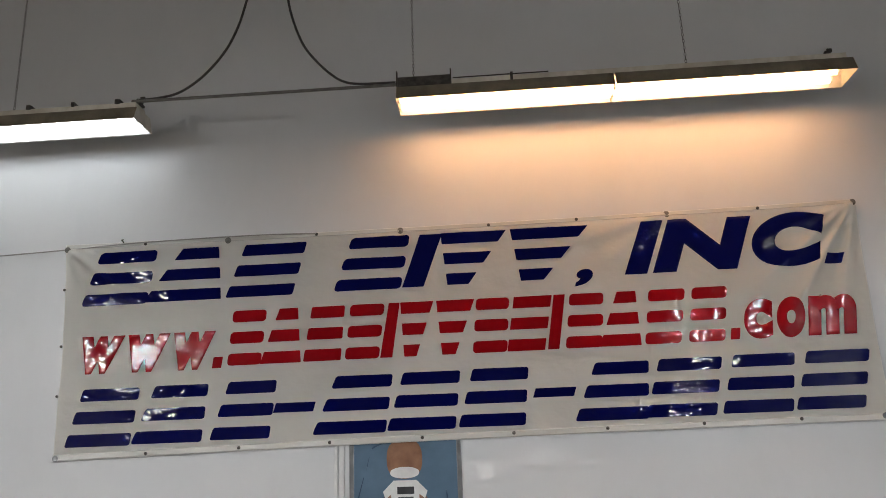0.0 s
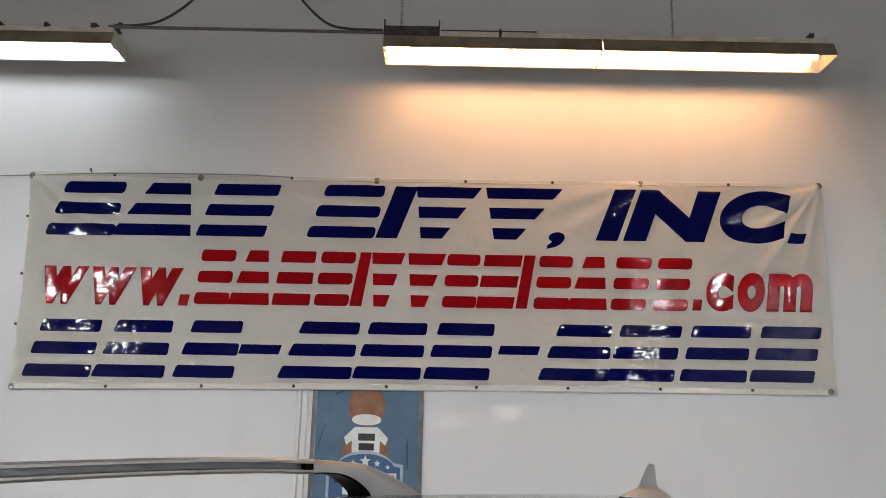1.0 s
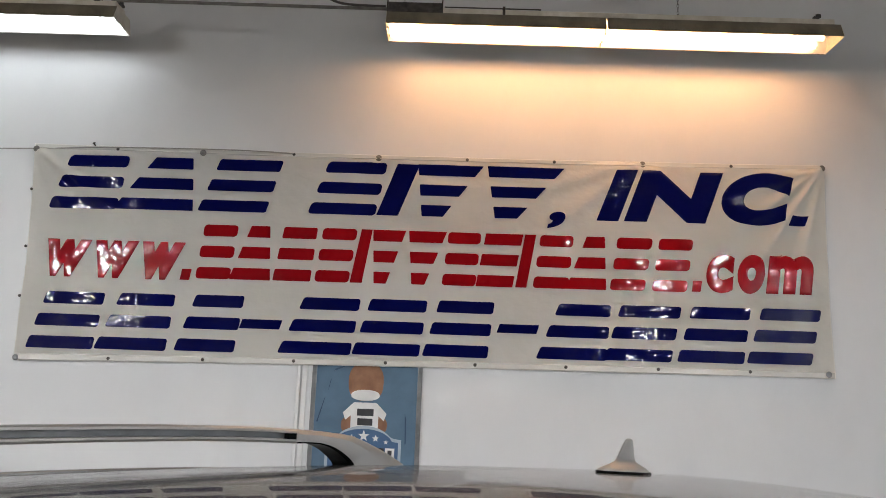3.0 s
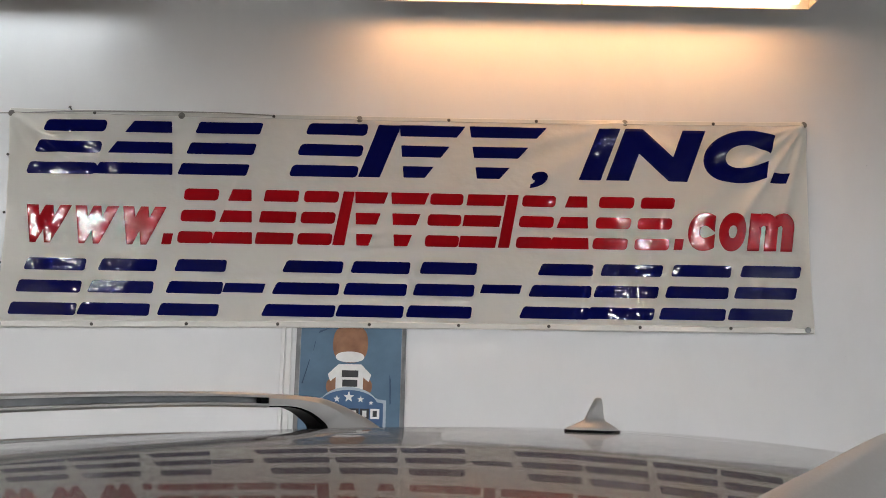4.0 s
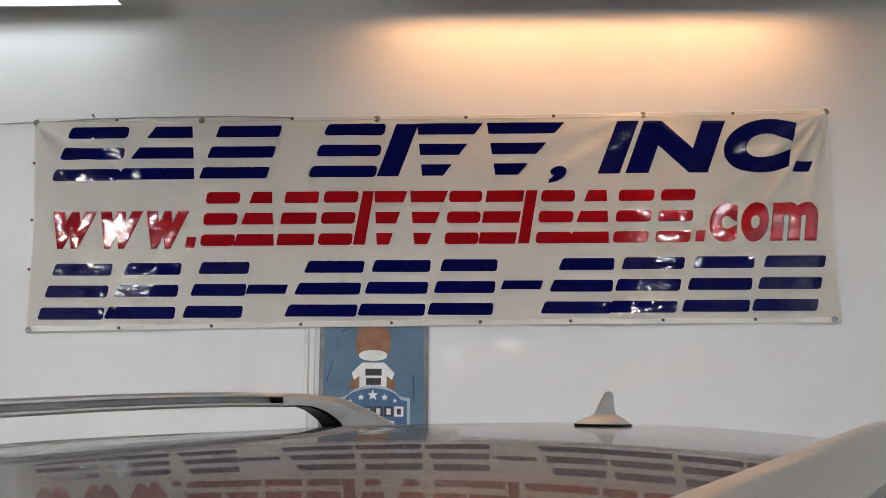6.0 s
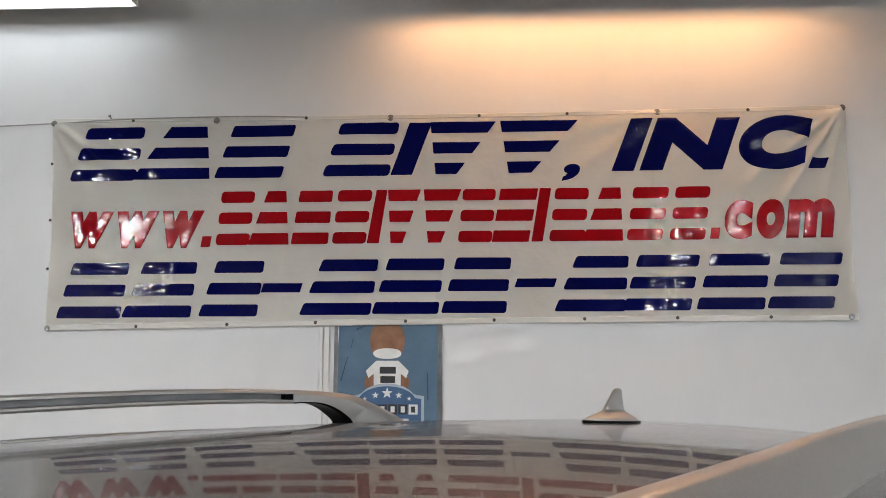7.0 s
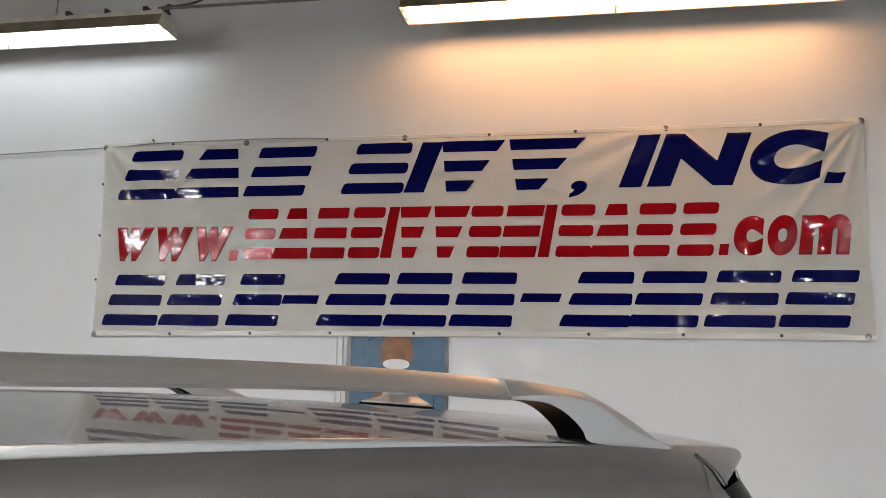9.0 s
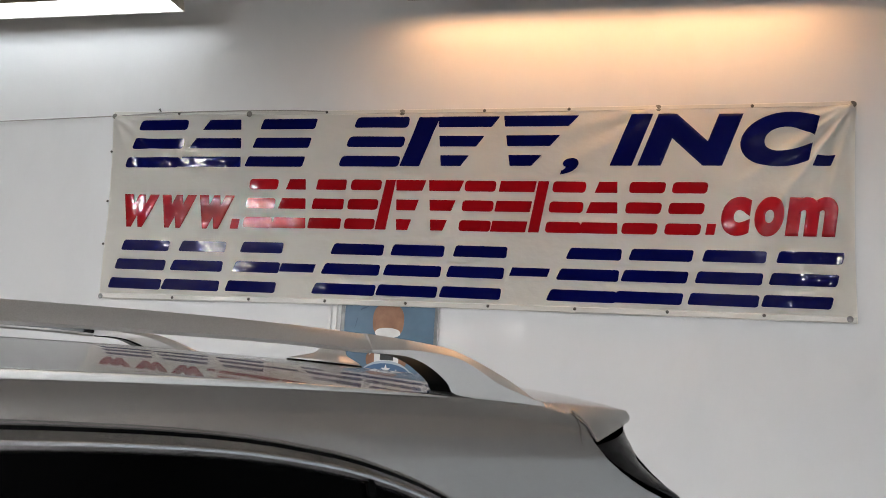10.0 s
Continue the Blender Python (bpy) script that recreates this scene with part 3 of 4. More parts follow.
def fixture(tint, label, rim=0.0, tail=0.0, chain=1.47):
    f = thing("fluorescent_fixture", label, "ceiling light", None, "strip lights over the wall")
    for x0, x1 in ((-FIX_L / 2, -0.004), (0.004, FIX_L / 2 + tail)):
        bm = bmesh.new()
        outer, inner = reflector_section(rim)
        a = [[bm.verts.new((x, y, z)) for y, z in outer] for x in (x0, x1)]
        b = [[bm.verts.new((x, y, z)) for y, z in inner] for x in (x0, x1)]
        for i in range(3):
            bm.faces.new((a[0][i], a[0][i + 1], a[1][i + 1], a[1][i])).material_index = 0
            bm.faces.new((b[0][i], b[0][i + 1], b[1][i + 1], b[1][i])).material_index = 1
        for k in (0, 1):
            bm.faces.new((a[k][0], a[k][1], b[k][2], b[k][3]))
            bm.faces.new((a[k][1], a[k][2], b[k][1], b[k][2]))
            bm.faces.new((a[k][2], a[k][3], b[k][0], b[k][1]))
        bm.faces.new((a[0][0], a[1][0], b[1][3], b[0][3]))
        bm.faces.new((a[0][3], a[1][3], b[1][0], b[0][0]))
        bmesh.ops.recalc_face_normals(bm, faces=bm.faces)
        part("reflector", bm, [M_SKIRT, M_ENAMEL_IN], f, "grimy enamelled trough reflector, outside darkened for shade, white inside")
    part("channel", boxed(-FIX_L / 2 + 0.02, FIX_L / 2 - 0.02 + tail, -0.062, 0.062, 0.087, 0.128, 0.004), M_ENAMEL, f, "dusty sheet metal channel")
    for s in (-1, 1):
        bm = bmesh.new()
        x = s * FIX_L / 2 + (tail if s > 0 else 0)
        pts = [(-0.118, rim), (0.118, rim), (0.085, 0.085), (-0.085, 0.085)]
        lo = [bm.verts.new((x, y, z)) for y, z in pts]
        hi = [bm.verts.new((x + s * 0.003, y, z)) for y, z in pts]
        bm.faces.new(lo)
        bm.faces.new(hi)
        for i in range(4):
            bm.faces.new((lo[i], lo[(i + 1) % 4], hi[(i + 1) % 4], hi[i]))
        bmesh.ops.recalc_face_normals(bm, faces=bm.faces)
        part("end_plate", bm, M_ENAMEL, f, "dusty white end plate")
    for y in (-0.050, 0.050):
        for x0, x1 in ((-1.205, -0.012), (0.012, 1.205)):
            part("tube", rod(bmesh.new(), (x0, y, 0.021 + rim), (x1, y, 0.021 + rim), 0.018, 14), tint, f, "lit fluorescent tube", True)
        for x in (-1.212, 0.0, 1.212):
            part("lampholder", boxed(x - 0.007, x + 0.007, y - 0.016, y + 0.016, 0.006, 0.080, 0.003), M_ENAMEL_IN, f)
    for x in (-1.13, 0.42):
        bm = bmesh.new()
        z, k = 0.150, 0
        while z < chain:
            ring = [(0.006 * math.cos(2 * math.pi * i / 10), 0.013 * math.sin(2 * math.pi * i / 10)) for i in range(10)]
            path = [Vector((a, 0, b)) if k % 2 else Vector((0, a, b)) for a, b in ring]
            loops = []
            for i, p in enumerate(path):
                d = (path[(i + 1) % 10] - path[i - 1]).normalized()
                nrm = Vector((0, 1, 0)) if k % 2 else Vector((1, 0, 0))
                o = d.cross(nrm)
                loops.append([bm.verts.new(Vector((x, 0, z)) + p + 0.0016 * (nrm * math.cos(q) + o * math.sin(q))) for q in (0, 2.1, 4.2)])
            for i in range(10):
                for j in range(3):
                    bm.faces.new((loops[i][j], loops[i][(j + 1) % 3], loops[(i + 1) % 10][(j + 1) % 3], loops[(i + 1) % 10][j]))
            z += 0.021
            k += 1
        bmesh.ops.recalc_face_normals(bm, faces=bm.faces)
        part("chain", bm, M_CABLE, f, "thin dark steel chain")
        hook = sweep(bmesh.new(), spline([(x - 0.02, 0, 0.128), (x - 0.012, 0, 0.148), (x, 0, 0.158), (x + 0.012, 0, 0.148), (x + 0.02, 0, 0.128)], 4), circle(0.0025, 6))
        part("hook", hook, M_DARKSTEEL, f, "", True)
    bm = bmesh.new()
    box(bm, -1.215, -0.91, -0.075, -0.068, 0.088, 0.150, 0.001)
    box(bm, -1.215, -0.91, -0.068, 0.03, 0.130, 0.134, 0.001)
    box(bm, -1.222, -1.214, -0.085, -0.065, 0.088, 0.185, 0.001)
    box(bm, -0.915, -0.908, -0.080, -0.066, 0.088, 0.185, 0.001)
    part("bracket", bm, M_DARKSTEEL, f, "dark steel mounting bracket")
    part("clip", boxed(-0.575, -0.560, -0.072, 0.072, 0.075, 0.142, 0.001), M_DARKSTEEL, f)
    part("strap", boxed(-0.90, -0.36, -0.066, -0.060, 0.129, 0.135, 0.001), M_DARKSTEEL, f)
    bm = boxed(1.150, 1.212, -0.03, 0.03, 0.128, 0.142, 0.002)
    box(bm, 1.180, 1.212, -0.012, 0.012, 0.140, 0.172, 0.004)
    box(bm, 1.196, 1.224, -0.006, 0.006, 0.165, 0.188, 0.003)
    part("end_hook", bm, M_DARKSTEEL, f)
    return f


FIX_Y, FIX_Z = WALL - 0.318, 3.832
warm = fixture(M_WARM, "long two-lamp fluorescent fixture with warm tubes hanging on chains", 0.0, 0.07)
warm.matrix_world = pose(1.262, FIX_Y, FIX_Z)
cool = fixture(M_COOL, "long two-lamp fluorescent fixture with cool white tubes hanging on chains")
cool.matrix_world = pose(-2.690, FIX_Y, FIX_Z - 0.014)
for x, w in ((0.55, 0.014), (0.82, 0.010), (1.09, 0.016)):
    part("clamp", boxed(x - w, x + w, -0.070, 0.02, 0.122, 0.150, 0.002), M_DARKSTEEL, cool, "small dark clamp")
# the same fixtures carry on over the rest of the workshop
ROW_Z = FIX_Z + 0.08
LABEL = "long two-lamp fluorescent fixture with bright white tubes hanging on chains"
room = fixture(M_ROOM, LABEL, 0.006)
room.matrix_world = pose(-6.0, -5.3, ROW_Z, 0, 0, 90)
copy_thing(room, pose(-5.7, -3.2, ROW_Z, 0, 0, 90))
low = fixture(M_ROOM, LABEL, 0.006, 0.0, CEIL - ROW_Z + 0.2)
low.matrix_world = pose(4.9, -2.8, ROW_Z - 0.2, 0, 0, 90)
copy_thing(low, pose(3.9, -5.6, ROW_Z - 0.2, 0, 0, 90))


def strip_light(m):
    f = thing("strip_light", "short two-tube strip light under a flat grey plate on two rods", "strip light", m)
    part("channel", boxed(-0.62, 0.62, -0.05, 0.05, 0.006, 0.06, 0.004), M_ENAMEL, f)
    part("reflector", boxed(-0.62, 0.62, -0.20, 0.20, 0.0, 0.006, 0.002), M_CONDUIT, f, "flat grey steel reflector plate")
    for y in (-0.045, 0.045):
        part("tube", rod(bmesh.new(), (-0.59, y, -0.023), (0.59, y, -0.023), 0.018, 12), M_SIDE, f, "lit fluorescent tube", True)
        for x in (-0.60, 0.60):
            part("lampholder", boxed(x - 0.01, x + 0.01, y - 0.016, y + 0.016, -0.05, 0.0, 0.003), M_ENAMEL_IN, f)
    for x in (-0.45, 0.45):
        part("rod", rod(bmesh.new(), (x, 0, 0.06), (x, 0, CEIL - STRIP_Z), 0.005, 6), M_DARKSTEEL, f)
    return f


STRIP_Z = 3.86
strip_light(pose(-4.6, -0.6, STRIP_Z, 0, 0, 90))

CON_Y, CON_Z = FIX_Y - 0.03, 3.964
conduit = bmesh.new()
rod(conduit, (-1.53, CON_Y, CON_Z), (0.10, CON_Y, CON_Z - 0.004), 0.0095, 10)
for x in (-1.505, 0.065):
    rod(conduit, (x - 0.02, CON_Y, CON_Z - 0.002), (x + 0.02, CON_Y, CON_Z - 0.002), 0.0135, 10)
tagged(part("conduit", conduit, M_CONDUIT, None, "", True), "thin grey steel conduit joining the two light fixtures", "conduit")
for pts in ([(-0.79, CEIL), (-0.805, 4.85), (-0.861, 4.589), (-0.907, 4.416), (-0.971, 4.271), (-1.061, 4.148), (-1.156, 4.059), (-1.261, 3.998), (-1.385, 3.976), (-1.50, 3.974)],
            [(-0.66, CEIL), (-0.648, 4.85), (-0.608, 4.568), (-0.571, 4.412), (-0.511, 4.258), (-0.432, 4.145), (-0.345, 4.054), (-0.269, 4.002), (-0.173, 3.981), (0.03, 3.975)]):
    tagged(part("cable", sweep(bmesh.new(), spline([(x, CON_Y, z) for x, z in pts], 8), circle(0.0075, 8), Vector((0, 1, 0))), M_CABLE, None, "", True),
           "dark flexible cable looping down from the ceiling to a light", "cable", "light cables")

# ---- unseen sectional door added to the far wall, with made-up glowing panes ----
door = thing("added_garage_door", "unseen added brown sectional door with small glowing panes", "garage door", None, "", "structure")
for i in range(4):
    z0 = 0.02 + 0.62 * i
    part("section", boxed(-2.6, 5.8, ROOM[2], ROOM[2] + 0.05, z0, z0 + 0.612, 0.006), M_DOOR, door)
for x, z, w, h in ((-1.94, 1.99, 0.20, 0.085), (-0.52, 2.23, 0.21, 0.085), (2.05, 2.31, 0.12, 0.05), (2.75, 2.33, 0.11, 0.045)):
    pane = part("pane", boxed(x - w, x + w, ROOM[2] + 0.054, ROOM[2] + 0.060, z - h, z + h, 0.002), M_PANE_GLOW, door, "small glowing pane of the added door")
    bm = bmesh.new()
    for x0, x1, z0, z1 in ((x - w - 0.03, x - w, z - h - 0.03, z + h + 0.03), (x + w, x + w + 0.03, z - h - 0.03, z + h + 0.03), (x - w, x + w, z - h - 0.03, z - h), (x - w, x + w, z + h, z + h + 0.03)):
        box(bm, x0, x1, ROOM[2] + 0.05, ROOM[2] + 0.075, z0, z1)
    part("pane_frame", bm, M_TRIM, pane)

# ---- unseen frosted door added to the side wall, glowing for the flank's reflection ----
side_door = thing("added_glazed_door", "unseen added aluminium door with glowing frosted panes", "garage door", None, "", "structure")
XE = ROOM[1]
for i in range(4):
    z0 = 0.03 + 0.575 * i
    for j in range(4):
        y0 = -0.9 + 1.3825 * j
        part("pane", boxed(XE - 0.022, XE - 0.002, y0, y0 + 1.3795, z0, z0 + 0.572), M_FROST_GLOW, side_door, "frosted pane glowing for the flank's reflection")
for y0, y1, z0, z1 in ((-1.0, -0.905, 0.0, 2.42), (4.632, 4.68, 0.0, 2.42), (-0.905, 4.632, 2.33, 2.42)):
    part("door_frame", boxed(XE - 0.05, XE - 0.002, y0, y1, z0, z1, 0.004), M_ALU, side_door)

# ---- unseen narrow spotlights, added to make the small light pools beside the poster ----
SPOT = Vector((0.7, -2.3, 3.9))
spot_bar = thing("added_spot_bar", "unseen added black bar with four narrow-beam spots for the wall pools", "spotlight")
part("bar", boxed(SPOT.x - 0.32, SPOT.x + 0.32, SPOT.y - 0.10, SPOT.y - 0.07, SPOT.z + 0.03, SPOT.z + 0.06, 0.004), M_BLACKTRIM, spot_bar)
part("stem", rod(bmesh.new(), (SPOT.x, SPOT.y - 0.085, SPOT.z + 0.06), (SPOT.x, SPOT.y - 0.085, CEIL), 0.008, 8), M_BLACKTRIM, spot_bar)
for i, (x, z, power, size) in enumerate(((0.437, 1.806, 0.8, 1.05), (0.765, 1.868, 0.8, 1.1), (1.50, 1.925, 0.3, 1.0), (1.69, 1.945, 0.3, 1.0))):
    at = SPOT + Vector((-0.27 + 0.18 * i, 0, 0))
    aim = Vector((x, WALL, z)) - at
    part("spotlight", rod(bmesh.new(), at - aim.normalized() * 0.13, at - aim.normalized() * 0.02, 0.03, 14), M_BLACKTRIM, spot_bar, "", True)
    beam = bpy.data.lights.new("pool_beam", "SPOT")
    beam.energy = SPOT_POWER * power
    beam.color = (1.0, 0.98, 0.96)
    beam.spot_size = radians(size)
    beam.spot_blend = 0.9
    beam.shadow_soft_size = 0.008
    lamp = new("pool_beam", beam)
    lamp.matrix_world = Matrix.Translation(at) @ aim.to_track_quat("-Z", "Y").to_matrix().to_4x4() @ Matrix.Diagonal((1.25, 0.72, 1, 1))
    lamp.parent = spot_bar

# ---- the car ----
CAR_TURN, CAR_V = 55.1148, 0.2816
car = thing("car", "champagne silver car with roof rails and dark windows, parked askew", "car",
            pose(-CAR_V * math.sin(radians(CAR_TURN)), CAR_V * math.cos(radians(CAR_TURN)), 0, 0, 0, CAR_TURN) @ pose(0, 0, 0, -0.39, 0, 0))
# the car's own axes: x to its tail, y to its right-hand side, z up


def lerp_table(t, table):
    """Smooth interpolation in rows of (station, values...)."""
    if t <= table[0][0]:
        return table[0][1:]
    for i, (a, b) in enumerate(zip(table, table[1:])):
        if t <= b[0]:
            k = (t - a[0]) / (b[0] - a[0])
            p0 = table[i - 1] if i else a
            p3 = table[i + 2] if i + 2 < len(table) else b
            out = []
            for n in range(1, len(a)):
                m1 = (b[n] - p0[n]) / (b[0] - p0[0]) * (b[0] - a[0])
                m2 = (p3[n] - a[n]) / (p3[0] - a[0]) * (b[0] - a[0])
                out.append((2 * k ** 3 - 3 * k * k + 1) * a[n] + (k ** 3 - 2 * k * k + k) * m1 + (-2 * k ** 3 + 3 * k * k) * b[n] + (k ** 3 - k * k) * m2)
            return out
    return table[-1][1:]


# station, crown height, roof half-width, window-top height, window-top half-width, belt height, belt half-width, side half-width, lower edge
ROOF = [
    (-0.95, 1.590, 0.490, 1.5281, 0.532),
    (-0.60, 1.652, 0.524, 1.5920, 0.557),
    (-0.20, 1.693, 0.540, 1.6354, 0.569),
    (0.30, 1.714, 0.546, 1.6561, 0.573),
    (0.80, 1.720, 0.548, 1.6581, 0.575),
    (1.20, 1.716, 0.549, 1.6465, 0.578),
    (1.50, 1.706, 0.548, 1.6302, 0.583),
    (1.75, 1.693, 0.543, 1.6076, 0.585),
    (1.95, 1.680, 0.534, 1.5880, 0.582),
    (2.30, 1.660, 0.510, 1.5720, 0.556),
]
CROWN = 0.108
# one smooth curve through each column of stations
ROOF_FIT = [np.polyfit([r[0] for r in ROOF], [r[n] for r in ROOF], 6) for n in (1, 2, 3, 4)]


def roof_at(x):
    return [float(np.polyval(f, min(max(x, -0.95), 2.30))) for f in ROOF_FIT]



def roof_z(x, y):
    zc, half, zs, ws = roof_at(x)
    a = abs(y)
    edge = zc - CROWN * half * half
    if a <= half:
        return zc - CROWN * a * a
    end = radians(68)
    first = radians(20)
    s = math.sin(first) + min((a - half) / (ws - half), 1.0) * (math.sin(end) - math.sin(first))
    return edge - (edge - zs) * (math.cos(first) - math.sqrt(1 - s * s)) / (math.cos(first) - math.cos(end))


def shell(bm, xs, cols, fn):
    rows = [[bm.verts.new(fn(x, c)) for c in cols] for x in xs]
    for a, b in zip(rows, rows[1:]):
        for j in range(len(cols) - 1):
            bm.faces.new((a[j], b[j], b[j + 1], a[j + 1]))
    return rows


def span(a, b, n):
    return [a + (b - a) * i / n for i in range(n + 1)]


BELT = [(-1.45, 1.02, 0.86), (-0.9, 1.05, 0.875), (0.3, 1.08, 0.885), (1.2, 1.12, 0.875), (1.75, 1.17, 0.850), (2.10, 1.20, 0.80)]


def side_point(x, k, hand, off=0.0):
    """k = 0 at the window top, 1 at the belt."""
    zc, half, zs, ws = roof_at(x)
    zb, wb = lerp_table(x, BELT)
    d = (zs - zb) * k
    y = ws + 0.07 * d + 0.010 * (1 - math.exp(-d / 0.028))
    y += (wb - ws - 0.07 * (zs - zb) - 0.010) * k ** 3
    return Vector((x, hand * (y + off), zs + (zb - zs) * k))


def roof_point(x, c):
    """c from -1 to 1 runs from window top to window top; past that, a little down the side."""
    zc, half, zs, ws = roof_at(x)
    if abs(c) > 1:
        return side_point(x, abs(c) - 1, math.copysign(1, c))
    y = c * ws
    return Vector((x, y, roof_z(x, y)))


# joint between the body and the tailgate, by height
SEAM = [(1.15, 2.24), (1.266, 2.306), (1.368, 2.281), (1.481, 2.157), (1.526, 2.033), (1.568, 1.941), (1.603, 1.905), (1.624, 1.895), (1.645, 1.866), (1.66, 1.868), (1.7, 1.9)]


def seam_x(z):
    return lerp_table(z, SEAM)[0]


COLS = [-1.09, -1.07, -1.05, -1.035, -1.02, -1.01] + span(-1, -0.905, 16) + span(-0.9, 0.9, 100) + span(0.905, 1, 16) + [1.01, 1.02, 1.035, 1.05, 1.07, 1.09]


def roof_end(c):
    if abs(c) > 1:
        return seam_x(side_point(1.9, abs(c) - 1, 1).z)
    y = c * roof_at(1.87)[3]
    return seam_x(roof_z(1.87, y))


bm = bmesh.new()
shell(bm, span(0, 1, 96), COLS, lambda a, c: roof_point(-0.95 + a * (roof_end(c) - 0.0008 + 0.95), c))
bmesh.ops.solidify(bm, geom=bm.faces[:], thickness=-0.004)
bmesh.ops.recalc_face_normals(bm, faces=bm.faces)
part("roof", bm, M_PAINT, car, "glossy champagne silver roof panel", True)

# side of the cabin from window top down to the belt, both hands
# top line of the side glass
GLASS = [(-1.001, 1.488), (-0.761, 1.552), (-0.306, 1.605), (0.252, 1.644), (0.798, 1.648), (1.018, 1.643), (1.236, 1.627), (1.385, 1.601), (1.473, 1.575), (1.546, 1.546), (1.694, 1.471), (1.838, 1.367), (1.891, 1.259)]


def side_at_height(x, z, hand, off=0.0):
    zs = roof_at(x)[2]
    zb = lerp_table(x, BELT)[0]
    return side_point(x, min(max((zs - z) / (zs - zb), 0.0), 1.0), hand, off)


def rear_edge(k):
    zs, zb = roof_at(1.9)[2], lerp_table(2.0, BELT)[0]
    return seam_x(zs + (zb - zs) * k) - 0.002


for hand in (-1, 1):
    bm = bmesh.new()
    shell(bm, span(0, 1, 70), span(0.09, 1, 20), lambda a, k: side_point(-0.95 - 0.45 * k + a * (rear_edge(k) + 0.95 + 0.45 * k), k, hand))
    bmesh.ops.solidify(bm, geom=bm.faces[:], thickness=0.004 * hand)
    bmesh.ops.recalc_face_normals(bm, faces=bm.faces)
    part("cabin_side", bm, M_PAINT, car, "silver painted door frames and rear pillar", True)

    def band(name, x0, x1, drop0, drop1, off, mat, label="", n=60, parent=car, bulge=0.0):
        """A strip of the side between two drops below the glass line."""
        bm = bmesh.new()
        rows = []
        for x in span(x0, x1, n):
            z = lerp_table(x, GLASS)[0]
            zb = lerp_table(x, BELT)[0]
            row = []
            m = 6 if bulge else 4
            for i in range(m + 1):
                d = drop0 + (drop1 - drop0) * i / m
                zz = max(z - d, zb) if drop1 < 1 else z - drop0 + (zb - z + drop0) * i / m
                p = side_at_height(x, zz, hand, off + bulge * math.sin(math.pi * i / m))
                row.append(bm.verts.new(p))
            rows.append(row)
        for a, b in zip(rows, rows[1:]):
            for j in range(m):
                bm.faces.new((a[j], b[j], b[j + 1], a[j + 1]))
        bmesh.ops.solidify(bm, geom=bm.faces[:], thickness=0.003 * hand)
        bmesh.ops.recalc_face_normals(bm, faces=bm.faces)
        return part(name, bm, mat, parent, label, True)

    win = band("side_glass", -0.75, 1.72, 0.023, 9, 0.0030, M_GLASS, "dark tinted side glass")
    band("window_gasket", -0.75, 1.72, 0.0, 0.0040, 0.0045, M_BLACKTRIM, "black rubber window gasket", 60, win)
    band("frame_lip", -0.75, 1.72, -0.0045, 0.0012, 0.0002, M_PAINT, "rolled silver lip of the door frame", 60, car, 0.0032)
    band("window_bead", -0.75, 1.72, 0.0035, 0.0245, 0.0040, M_BEAD, "dark chrome window bead", 60, win, 0.0055)
    for x in (0.42, 1.43):
        bm = bmesh.new()
        pts = []
        for i in range(11):
            k = i / 10
            xx = x + 0.10 * k
            z = lerp_table(xx, GLASS)[0] - 0.020
            zb = lerp_table(xx, BELT)[0]
            pts.append(side_at_height(xx, z + (zb - z) * k, hand, 0.008))
        sweep(bm, pts, rounded(0.014 if x > 1 else 0.07, 0.006, 0.002, 1), Vector((0, hand, 0)))
        part("window_divider", bm, M_GLASS, win, "black window divider", True)

# lower body
LOW = [
    # station, top height, top half-width, widest half-width, widest height, lower edge half-width, lower edge
    (-2.42, 0.70, 0.55, 0.62, 0.52, 0.55, 0.30),
    (-2.34, 0.80, 0.64, 0.74, 0.55, 0.66, 0.24),
    (-2.05, 0.92, 0.72, 0.87, 0.62, 0.82, 0.24),
    (-1.45, 1.02, 0.83, 0.935, 0.72, 0.88, 0.26),
    (-0.9, 1.05, 0.875, 0.945, 0.76, 0.88, 0.26),
    (0.3, 1.08, 0.885, 0.95, 0.78, 0.88, 0.26),
    (1.2, 1.12, 0.875, 0.95, 0.80, 0.88, 0.26),
    (1.75, 1.17, 0.850, 0.935, 0.82, 0.87, 0.28),
    (2.10, 1.20, 0.800, 0.88, 0.80, 0.82, 0.32),
    (2.28, 1.10, 0.70, 0.78, 0.72, 0.70, 0.36),
]


def low_point(x, c):
    zt, wt, wm, zm, wl, zl = lerp_table(x, LOW)
    a = abs(c)
    s = 1 if c >= 0 else -1
    if a < 0.3:
        y, z = wt * a / 0.3, zt + 0.02 * (1 - (a / 0.3) ** 2)
    elif a < 0.65:
        k = (a - 0.3) / 0.35
        y, z = wt + (wm - wt) * math.sin(k * math.pi / 2), zt + (zm - zt) * k
    else:
        k = (a - 0.65) / 0.35
        y, z = wm + (wl - wm) * k * k, zm + (zl - zm) * k
    return Vector((x, s * y, z))


bm = bmesh.new()
rows = shell(bm, span(-2.42, 2.28, 80), span(-1, 1, 52), low_point)
bm.faces.new([v for v in rows[0]])
bm.faces.new([v for v in rows[-1]][::-1])
for r0, r1 in zip(rows, rows[1:]):
    bm.faces.new((r0[0], r0[-1], r1[-1], r1[0]))
bmesh.ops.recalc_face_normals(bm, faces=bm.faces)
part("body", bm, M_PAINT, car, "silver lower body with bonnet and doors", True)

